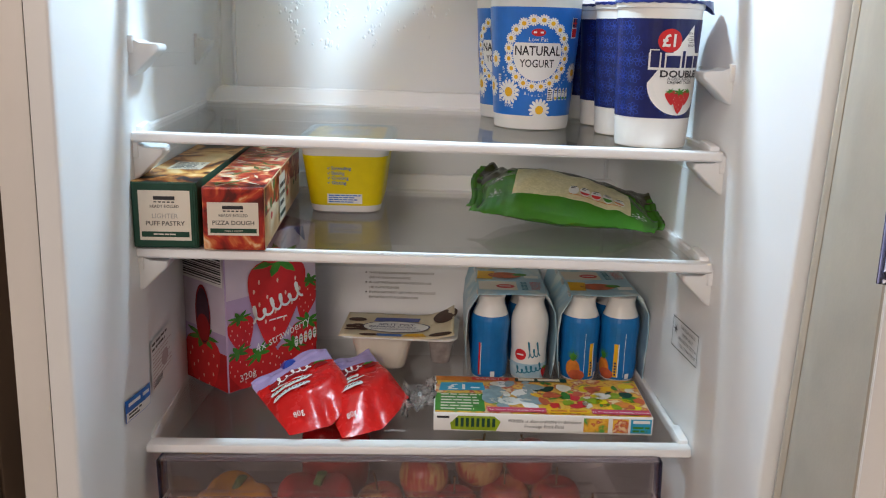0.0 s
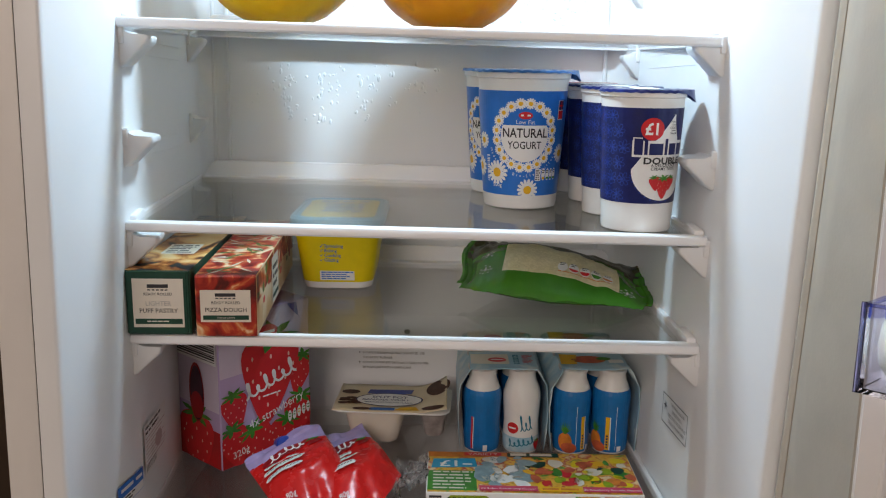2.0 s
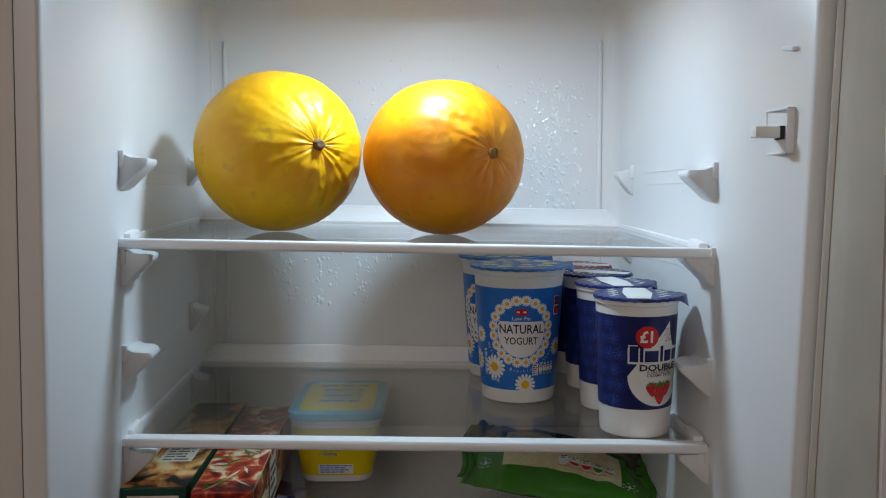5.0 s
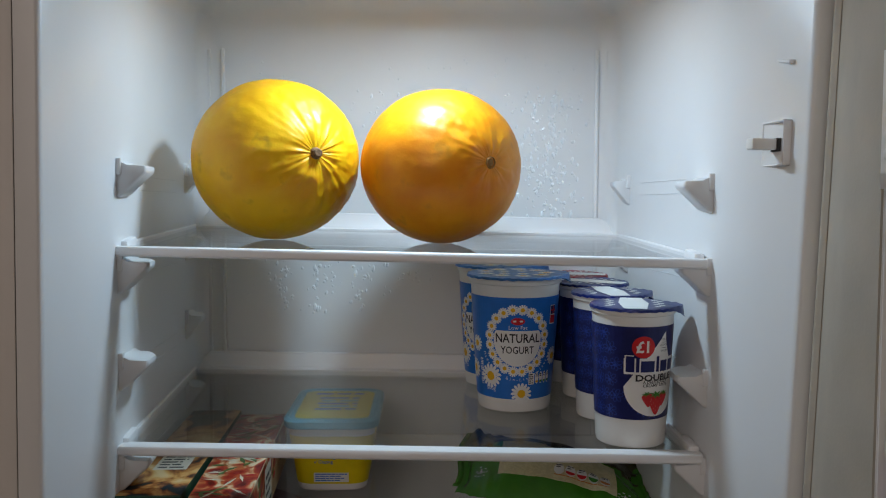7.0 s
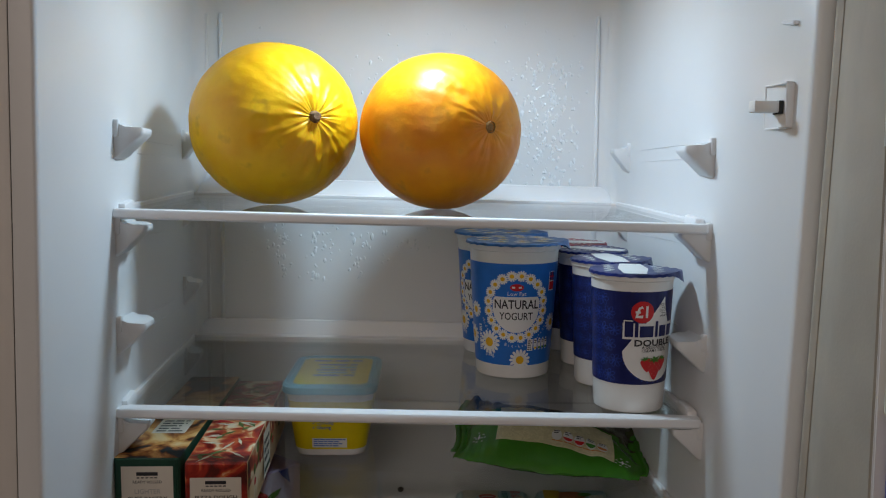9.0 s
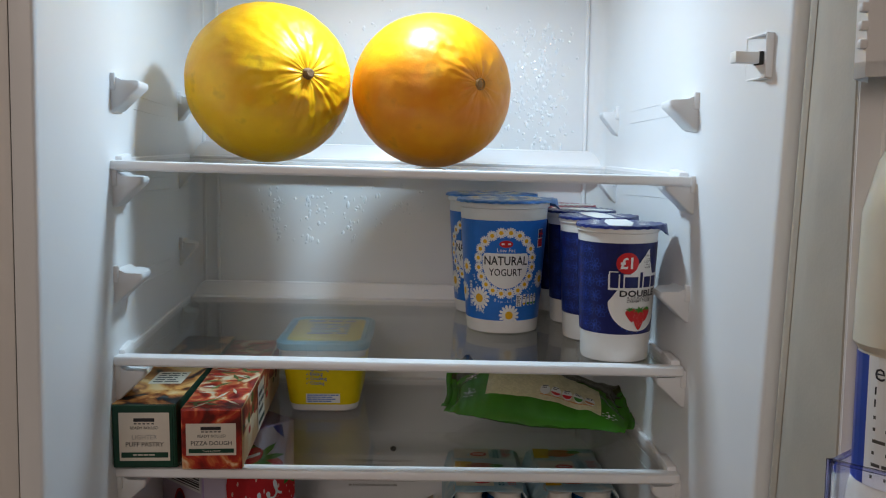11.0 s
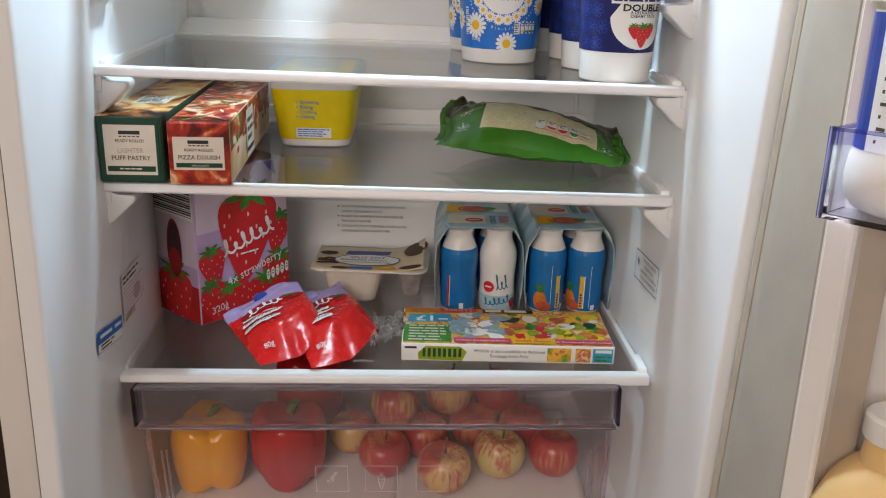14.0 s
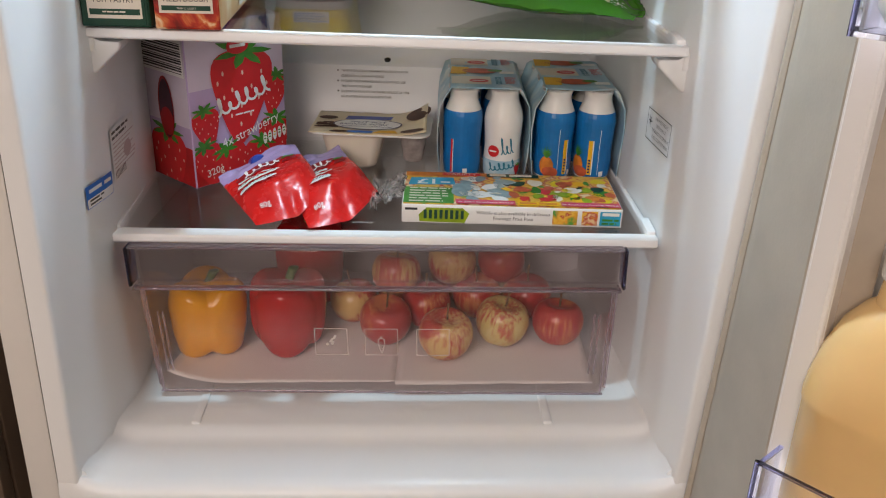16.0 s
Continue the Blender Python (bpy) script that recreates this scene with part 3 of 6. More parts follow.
def yogurt_pot(place, turn):
    pot = thing("yogurt_pot", place, "blue and white natural yogurt pot with printed daisies", "yogurt pot", "yogurt pots", turn=turn, lift=SLOPE)
    r0, r1, top = 0.0350, 0.0428, 0.123
    body = part("pot", lathe([(r0 - 0.003, 0.0), (r0 - 0.0006, 0.0006), (r0, 0.003), (r1, top - 0.003), (r1 + 0.0018, top - 0.002), (r1 + 0.0022, top + 0.0025), (r1 + 0.001, top + 0.0045)], 64), WHITE, pot, "white plastic pot")
    at = on_cone(r0 + 0.0002, r1 + 0.0002, 0.003, top - 0.003, -90)
    rm = (r0 + r1) / 2
    girth = 2 * math.pi * rm
    s = [p_rect(-girth / 2, 0.0100, girth / 2, 0.1065, SKY, 1, 72, 4)]
    cy = 0.066
    for i in range(20):
        a = 2 * math.pi * i / 20 + 0.17
        s += p_daisy(0.0272 * math.cos(a), cy + 0.0295 * math.sin(a), 0.0052, 3)
    for i, ch in enumerate("Made with Bio-Live Cultures"):
        if ch != " ":
            a = radians(-158 + 136 * i / 26)
            s.append(p_text(ch, 0.0375 * math.cos(a), cy + 0.0385 * math.sin(a), 0.0040, PAPERWHITE, 2, turn=math.degrees(a) + 90))
    s.append(p_shape([(0.0225 * math.cos(a), cy + min(0.0245 * math.sin(a), 0.0095)) for a in [2 * math.pi * i / 40 for i in range(40)]], PAPERWHITE, 2, 5))
    s.append(p_disc(0.0, cy + 0.0185, 0.0062, RED, 3, 0.0034))
    s.append(p_rect(-0.0042, cy + 0.0178, 0.0042, cy + 0.0194, PAPERWHITE, 4))
    s.append(p_text("Low Fat", 0, cy + 0.0108, 0.0052, PAPERWHITE, 3))
    s.append(p_text("NATURAL", 0, cy - 0.0015, 0.0118, INK, 4, stretch=0.78, bold=0.016))
    s.append(p_text("YOGURT", 0, cy - 0.0120, 0.0098, INK, 4, stretch=0.78, bold=0.010))
    s += p_daisy(-0.0270, 0.031, 0.0115, 3, 15) + p_daisy(0.0045, 0.0155, 0.0105, 3, 15) + p_daisy(0.0410, 0.049, 0.0090, 3, 15) + p_daisy(-0.045, 0.06, 0.008, 3) + p_daisy(-0.052, 0.035, 0.010, 3)
    s += p_daisy(0.060, 0.03, 0.01, 3) + p_daisy(0.075, 0.07, 0.009, 3) + p_daisy(-0.08, 0.05, 0.01, 3) + p_daisy(-0.068, 0.085, 0.009, 3)
    s.append(p_rect(0.0115, 0.024, 0.0175, 0.035, PAPERWHITE, 2, 2, 1))
    for k in range(4):
        x = 0.0185 + 0.0048 * k
        s.append(p_disc(x + 0.002, 0.030, 0.0021, PAPERWHITE, 2, 0.0058, 14))
        s.append(p_rect(x + 0.0006, 0.0255, x + 0.0034, 0.0275, GREEN if k else YOLK, 3))
        s += p_bars(x + 0.0006, 0.034, x + 0.0034, 2, 0.0018, 0.0009, INK, 3, k)
    s += p_bars(0.012, 0.034, 0.017, 5, 0.002, 0.0010, INK, 3, 9)
    s.append(p_text("500g", -0.0325, 0.0175, 0.0056, PAPERWHITE, 2, "LEFT"))
    s.append(p_rect(0.033, 0.080, 0.041, 0.098, PAPERWHITE, 2, 3, 1))
    s.append(p_rect(0.0335, 0.0895, 0.0405, 0.0975, NAVY, 3, 3, 1))
    s.append(p_rect(0.0335, 0.0925, 0.0405, 0.0940, RED, 4, 3, 1))
    s.append(p_rect(0.0365, 0.0895, 0.0375, 0.0975, RED, 4))
    s.append(p_rect(0.0335, 0.0810, 0.0405, 0.0885, RED, 3, 3, 1))
    for k in range(14):
        s.append(p_rect(-0.0405, 0.022 + 0.0018 * k, -0.0365, 0.022 + 0.0018 * k + (0.0012 if k % 3 else 0.0006), PAPERWHITE, 2))
    printed("sleeve", s, at, pot, "bright blue printed sleeve with daisies")
    lid = []
    for i in range(9):
        a = 2 * math.pi * i / 9
        lid += p_daisy(0.030 * math.cos(a), 0.030 * math.sin(a), 0.0085, 1) + (p_daisy(0.014 * math.cos(a + 0.3), 0.014 * math.sin(a + 0.3), 0.006, 1) if i % 2 else [])
    foil_lid(pot, 0.0462, top + 0.005, FOILBLUE, 12, lid, "pale blue foil lid with daisies")
    return pot


def cream_pot(place, turn, red_lid=False, label=""):
    pot = thing("cream_pot", place, label or "navy and white pot of double cream with strawberries printed on it", "cream pot", "cream pots", turn=turn, lift=SLOPE)
    r0, r1, top = 0.0290, 0.0338, 0.112
    part("pot", lathe([(r0 - 0.003, 0.0), (r0 - 0.0006, 0.0006), (r0, 0.003), (r1, top - 0.003), (r1 + 0.0012, top - 0.002), (r1 + 0.0014, top + 0.002), (r1 + 0.0005, top + 0.003)], 56), WHITE, pot, "white plastic pot")
    at = on_cone(r0 + 0.0002, r1 + 0.0002, 0.003, top - 0.003, -90)
    girth = 2 * math.pi * (r0 + r1) / 2
    s = [p_rect(-girth / 2, 0.0215, girth / 2, 0.0985, NAVY, 1, 60, 4)]
    # line flowers over the navy ground
    for k in range(34):
        x, y = -0.062 + 0.0105 * (k % 6) + 0.005 * (k // 6 % 2), 0.028 + 0.0128 * (k // 6)
        if x > -0.012 and abs(y - 0.052) < 0.038:
            continue
        for j in range(7):
            a = 2 * math.pi * j / 7 + k
            r, wd = 0.0058 + 0.0010 * math.sin(3 * k + j), 0.0017
            loop = [(x + r * u * math.cos(a) - v * wd * math.sin(a), y + r * u * math.sin(a) + v * wd * math.cos(a)) for u, v in ((0.22, 0.0), (0.55, 0.8), (0.85, 0.75), (1.0, 0.0), (0.85, -0.75), (0.55, -0.8), (0.22, 0.0))]
            s.append(p_stroke(loop, 0.00042, NAVY2, 2))
        s.append(p_disc(x, y, 0.0011, NAVY2, 2, 0.0011, 8, 1))
    drop = []
    for i in range(44):
        a = 2 * math.pi * i / 44
        c = math.cos(a)
        y = 0.049 + (0.045 * c if c > 0 else 0.0250 * c)
        drop.append((0.0190 + 0.0075 * max(0.0, c) ** 2 + 0.0272 * math.sin(a) * (1.0 if c < 0 else (1 - 0.90 * c ** 0.9)), y))
    s.append(p_shape(drop, PAPERWHITE, 2, 6))
    s.append(p_rect(-0.0082, 0.0595, 0.0460, 0.0728, PAPERWHITE, 3, 14, 1))
    s.append(p_rect(-0.0076, 0.0720, -0.0005, 0.0752, PAPERWHITE, 3, 3, 1))
    s.append(p_rect(0.0175, 0.0720, 0.0240, 0.0752, PAPERWHITE, 3, 3, 1))
    s.append(p_disc(0.0068, 0.0820, 0.0090, RED, 4, 0.0090, 28, 3))
    s.append(p_text("£1", 0.0068, 0.0778, 0.0130, PAPERWHITE, 6, stretch=0.9, bold=0.03))
    for x, w, hh in ((-0.0066, 0.0066, 0.0130), (0.0012, 0.0026, 0.0124), (0.0050, 0.0112, 0.0092), (0.0178, 0.0026, 0.0130), (0.0218, 0.0074, 0.0092), (0.0308, 0.0074, 0.0092)):
        s.append(p_rect(x, 0.0614, x + w, 0.0614 + hh, NAVY, 5, 4, 1))
    s.append(p_text("DOUBLE", 0.0185, 0.0541, 0.0074, INK, 5, stretch=1.25, bold=0.03))
    s.append(p_text("A DELICIOUSLY", 0.0190, 0.0518, 0.0034, INK, 5, bold=0.01))
    s.append(p_text("CREAMY TASTE", 0.0190, 0.0490, 0.0034, INK, 5, bold=0.01))
    for k, w in enumerate(("POUR", "COOK", "WHIP")):
        s.append(p_text(w, 0.0250, 0.0868 - 0.0046 * k, 0.0028, INK, 5))
        if k < 2:
            s.append(p_rect(0.0228, 0.0852 - 0.0046 * k, 0.0272, 0.0856 - 0.0046 * k, INK, 5))
    s += p_strawberry(0.0115, 0.0385, 0.0056, 4, 12, False) + p_strawberry(0.0268, 0.0385, 0.0056, 4, -12, False) + p_strawberry(0.0190, 0.0352, 0.0085, 7)
    for i in range(13):
        a = radians(-165 + 130 * i / 12)
        s.append(p_rect(0.0190 + 0.0285 * math.cos(a) - 0.0005, 0.051 + 0.0285 * math.sin(a), 0.0190 + 0.0285 * math.cos(a) + 0.0006, 0.051 + 0.0285 * math.sin(a) + 0.0011, NAVY2, 2))
    printed("sleeve", s, at, pot, "navy printed sleeve with a white drop")
    lid = [p_shape([(-0.009, -0.033), (0.009, -0.033), (0.013, 0.0), (0.009, 0.032), (-0.009, 0.032), (-0.012, 0.0)], PAPERWHITE, 1, 2)]
    for k in range(7):
        lid.append(p_disc(0.019 + 0.004 * (k % 2), -0.018 + 0.006 * k, 0.003, PAPERWHITE, 1, 0.002, 8, 1))
        lid.append(p_disc(-0.021 + 0.003 * (k % 2), -0.018 + 0.006 * k, 0.003, PAPERWHITE, 1, 0.002, 8, 1))
    foil_lid(pot, 0.0354, top + 0.0035, FOILRED if red_lid else FOILNAVY, 5, lid, "crimson foil lid" if red_lid else "navy foil lid with white print")
    return pot


FOILBLUE = material("blue_foil", (0.05, 0.20, 0.55), 0.32, 0.2, 150.0, 0.2, 220.0, metal=0.25)
FOILNAVY = material("navy_foil", (0.015, 0.03, 0.20), 0.30, 0.2, 150.0, 0.2, 220.0, metal=0.25)
FOILRED = material("crimson_foil", (0.45, 0.02, 0.06), 0.30, 0.2, 150.0, 0.2, 220.0, metal=0.25)
yogurt_pot(on_shelf(0.0965, 0.150, Z1), 0)
yogurt_pot(on_shelf(0.0860, 0.2435, Z1), -30)
cream_pot(on_shelf(0.1872, 0.0405, Z1), -8)
cream_pot(on_shelf(0.1820, 0.1170, Z1), 6)
cream_pot(on_shelf(0.1790, 0.1930, Z1), 60)
cream_pot(on_shelf(0.1700, 0.2600, Z1), 80, True, "navy pot of cream with a crimson foil lid")


# ---- boxes, tub and bag on the third shelf ----
PASTRY = picture("pastry_picture", [(0.0, (0.006, 0.020, 0.030)), (1.0, (0.78, 0.62, 0.38)), (0.43, (0.008, 0.022, 0.032)), (0.46, (0.13, 0.035, 0.010)), (0.51, (0.44, 0.17, 0.04)), (0.57, (0.66, 0.36, 0.11)), (0.66, (0.74, 0.52, 0.25))], 24.0, 1.0, 0.35)
PIZZA = picture("pizza_picture", [(0.0, (0.03, 0.004, 0.003)), (1.0, (0.80, 0.74, 0.60)), (0.36, (0.10, 0.008, 0.005)), (0.43, (0.28, 0.014, 0.008)), (0.50, (0.44, 0.035, 0.015)), (0.56, (0.60, 0.17, 0.05)), (0.60, (0.72, 0.44, 0.24)), (0.66, (0.80, 0.66, 0.46))], 32.0, 1.4, 0.35)
CRUST = picture("crust_picture", [(0.0, (0.55, 0.30, 0.12)), (1.0, (0.78, 0.66, 0.48)), (0.45, (0.66, 0.42, 0.20)), (0.6, (0.76, 0.60, 0.40))], 22.0, 0.8)
CREAMCARD = material("cream_label", (0.74, 0.68, 0.58), 0.5, 0.03, 60.0)
GREYINK = material("grey_ink", (0.09, 0.085, 0.075), 0.5)
SILVERINK = material("silver_ink", (0.42, 0.40, 0.38), 0.35, metal=0.3)
HERB = material("herb_print", (0.16, 0.26, 0.07), 0.4, 0.3, 200.0)
ONION = material("onion_print", (0.74, 0.70, 0.55), 0.4, 0.1, 200.0)


def carton(name, w, d, h, mats, place, turn, label, group=""):
    """A folded carton: tube, with its end flap set in a little."""
    ob = thing(name, place, label, "box", group, turn=turn, lift=SLOPE)
    bm = box(-w / 2, w / 2, 0, d, 0, h, 0.0012, 2)
    for v in bm.verts:
        v.co.x += 0.0006 * math.sin(v.co.y * 40 + v.co.z * 60)
    for f in bm.faces:
        n = f.normal
        f.material_index = 1 if n.z > 0.6 else (2 if n.x > 0.6 else 0)
    part("carton", bm, mats, ob)
    part("end_flap", box(-w / 2 + 0.0012, w / 2 - 0.0012, -0.0009, 0.001, 0.0015, h - 0.0012, 0.0004, 1), mats[3], ob)
    return ob


def seam_strip(ob, w, h, mat):
    part("glued_edge", box(w / 2 - 0.0042, w / 2 - 0.0030, -0.0014, 0.0, 0.002, h - 0.0015, 0.0003, 1), mat, ob)


W, H = 0.0525, 0.0545
puff = carton("pastry_box", W, 0.252, H, [DKGREEN, PASTRY, DKGREEN, DKGREEN], on_shelf(-0.2065, -0.0085, Z2 + 0.0030), 3.0, "dark green carton of ready rolled puff pastry", "pastry cartons")
s = [p_rect(-0.0205, 0.0065, 0.0205, 0.0475, CREAMCARD, 6)]
s += [p_rect(-0.0085, 0.0398, 0.0085, 0.0428, INK, 7)] + [p_rect(-0.0082 + 0.0035 * k, 0.0376, -0.0060 + 0.0035 * k, 0.0386, INK, 7) for k in range(5)]
s += [p_text("READY ROLLED", 0, 0.0335, 0.0033, GREYINK, 7, bold=0.012), p_text("LIGHTER", 0, 0.0248, 0.0056, SILVERINK, 7, stretch=0.95), p_text("PUFF PASTRY", 0, 0.0188, 0.0053, GREYINK, 7, bold=0.012)]
s += [p_rect(-0.019, 0.0093, 0.019, 0.0138, DKGREEN, 7)] + p_bars(-0.0095, 0.0122, 0.0095, 1, 0.002, 0.0011, CREAMCARD, 8, 3)
printed("label", s, flat("front"), puff, "cream label with dark lettering")
seam_strip(puff, W, H, DKGREEN)
printed("top_label", [p_rect(-0.014, 0.06, 0.015, 0.10, CREAMCARD, 1)] + p_bars(-0.011, 0.095, 0.012, 5, 0.007, 0.003, GREYINK, 2, 4), flat("top", (0, 0, H)), puff)

W2, H2 = 0.0495, 0.0515
pizza = carton("dough_box", W2, 0.250, H2, [PIZZA, PIZZA, CRUST, PIZZA], on_shelf(-0.1510, -0.0100, Z2 + 0.0030), 4.0, "carton of ready rolled pizza dough with a food picture", "pastry cartons")
s = [p_rect(-0.0205, 0.0125, 0.0200, 0.0395, CREAMCARD, 6)]
s += [p_rect(-0.0085, 0.0340, 0.0080, 0.0368, INK, 7)] + [p_rect(-0.0080 + 0.0034 * k, 0.0320, -0.0058 + 0.0034 * k, 0.0330, INK, 7) for k in range(5)]
s += [p_text("READY ROLLED", 0, 0.0278, 0.0033, GREYINK, 7, bold=0.012), p_text("PIZZA DOUGH", 0, 0.0212, 0.0050, GREYINK, 7, bold=0.012), p_rect(-0.0185, 0.0145, 0.0182, 0.0182, DKGREEN, 7), p_text("THIN & CRISPY", 0, 0.0154, 0.0022, CREAMCARD, 8)]
printed("label", s, flat("front"), pizza, "cream label with dark lettering")
rnd = random.Random(11)
s = []
for k in range(64):
    x, y, a, ln = rnd.uniform(-0.020, 0.020), rnd.uniform(0.008, 0.24), rnd.uniform(0, 3.14), rnd.uniform(0.012, 0.028)
    mat = (HERB, ONION, ONION, HERB, RED)[k % 5]
    wd = 0.0024 if mat is ONION else 0.0036
    c, q = math.cos(a), math.sin(a)
    pts = [(x + (u * c - v * q), y + (u * q + v * c)) for u, v in ((-ln / 2, 0), (0, wd), (ln / 2, 0.002), (0, -wd * 0.3))]
    s.append(p_shape([(min(max(px, -0.0235), 0.0235), py) for px, py in pts], mat, 1 + k % 3, 1))
printed("food_print", s, flat("top", (0, 0, H2)), pizza, "printed herbs and onion slices")
s = []
for k in range(26):
    y, z = rnd.uniform(0.005, 0.24), rnd.uniform(0.020, 0.048)
    s.append(p_disc(y, z, rnd.uniform(0.003, 0.007), (RED, PIZZA, PIZZA, HERB)[k % 4], 1 + k % 2, rnd.uniform(0.002, 0.005), 9, 1))
s.append(p_shape([(0.002, 0.050), (0.248, 0.050), (0.248, 0.022), (0.18, 0.030), (0.12, 0.024), (0.06, 0.032), (0.002, 0.027)], PIZZA, 1, 1))
s += [p_rect(0.085, 0.004, 0.125, 0.046, CREAMCARD, 4), p_rect(0.087, 0.008, 0.123, 0.012, DKGREEN, 5)] + p_bars(0.089, 0.038, 0.121, 3, 0.008, 0.004, GREYINK, 5, 2)
printed("side_print", s, flat("right", (W2 / 2, 0, 0)), pizza)


def build_tub():
    tub = thing("spread_tub", on_shelf(-0.0848, 0.2110, Z2), "yellow and white tub of spread with a pale blue lid", "tub", turn=1.5, lift=SLOPE)
    h = 0.0710
    ring = lambda w, d, z, r=0.016: [(x, y, z) for x, y in rounded(w, d, r, 6)]
    bm = loft([ring(0.062, 0.098, 0.0), ring(0.068, 0.104, 0.0008), ring(0.0705, 0.1065, 0.005), ring(0.0870, 0.1230, h - 0.004), ring(0.0885, 0.1245, h - 0.003), ring(0.0885, 0.1245, h)])
    part("tub", bm, WHITE, tub, "white plastic tub")
    grow = lambda z: 0.0705 + 0.0165 * (z - 0.005) / (h - 0.009) + 0.0005
    bm = loft([ring(grow(z), grow(z) + 0.036, z) for z in (0.0075, 0.025, 0.040, 0.0575)], True, False, False)
    sl = part("sleeve", bm, YELLOW, tub, "bright yellow printed band")
    face = lambda x, y, q: (x, -(grow(y) + 0.036) / 2 - q - 0.0001, y)
    s = []
    for k, wd in enumerate(("Spreading", "Baking", "Cooking", "Glazing")):
        y = 0.0440 - 0.0049 * k
        s += [p_text(wd, -0.0125, y, 0.0049, SKY, 2, "LEFT", bold=0.006)]
        s.append(([(-0.0165, y + 0.0014), (-0.0152, y), (-0.0150, y + 0.0007), (-0.0132, y + 0.0036), (-0.0150, y + 0.0016), (-0.0161, y + 0.0020)], [(0, 1, 2, 5), (1, 2, 3, 4)][:1] + [(2, 3, 4)], SKY, 2))
    s.append(p_rect(-0.0170, 0.0095, 0.0175, 0.0195, PAPERWHITE, 2))
    s += p_bars(-0.0155, 0.0185, 0.0160, 4, 0.0022, 0.0011, SKY, 3, 6)
    printed("front_print", s, face, sl)
    lw, ld = 0.0945, 0.1300
    bm = loft([ring(lw - 0.002, ld - 0.002, h - 0.0055), ring(lw, ld, h - 0.0045, 0.018), ring(lw, ld, h + 0.0015, 0.018), ring(lw - 0.004, ld - 0.004, h + 0.0040, 0.017), ring(lw - 0.009, ld - 0.009, h + 0.0040, 0.015), ring(lw - 0.012, ld - 0.012, h + 0.0026, 0.014)])
    lid = part("lid", bm, LIDBLUE, tub, "pale blue snap-on lid")
    panel = [(x, y) for x, y in rounded(lw - 0.020, ld - 0.022, 0.010, 5)]
    s = [p_shape(panel, YELLOW, 2, 2)]
    s += p_bars(-0.026, 0.044, 0.026, 1, 0.01, 0.0065, SKY, 4, 4)
    for k in range(5):
        s += p_bars(-0.020 + 0.003 * (k % 2), 0.026 - 0.011 * k, 0.022, 1, 0.01, 0.0060, LIDBLUE if k % 2 else SKY, 4, 20 + k)
    printed("lid_print", s, flat("top", (0, 0, h + 0.0026)), lid, "yellow printed panel")


LIDBLUE = material("lid_blue", (0.13, 0.47, 0.66), 0.32, 0.04, 50.0)
build_tub()


def pillow(nu, nv, shape, bm=None):
    """A closed bag: shape(u, v, side) for u, v in 0..1, side 1 above and -1 below."""
    bm = bm or bmesh.new()
    top = [[bm.verts.new(shape(i / nu, j / nv, 1)) for j in range(nv + 1)] for i in range(nu + 1)]
    low = [[top[i][j] if i in (0, nu) or j in (0, nv) else bm.verts.new(shape(i / nu, j / nv, -1)) for j in range(nv + 1)] for i in range(nu + 1)]
    for g in (top, low):
        for i in range(nu):
            for j in range(nv):
                q = (g[i][j], g[i + 1][j], g[i + 1][j + 1], g[i][j + 1])
                try:
                    bm.faces.new(q if g is top else q[::-1])
                except ValueError:
                    pass
    return bm


CHEESE = picture("grated_cheese", [(0.0, (0.50, 0.42, 0.22)), (1.0, (0.72, 0.66, 0.45)), (0.45, (0.60, 0.54, 0.32)), (0.6, (0.70, 0.63, 0.40))], 160.0, 2.0, 0.28)
ORANGEINK = material("orange_ink", (0.62, 0.22, 0.05), 0.4)
BROWNFILM = material("brown_green_film", (0.055, 0.06, 0.018), 0.25, 0.2, 50.0, 0.2, 90.0)


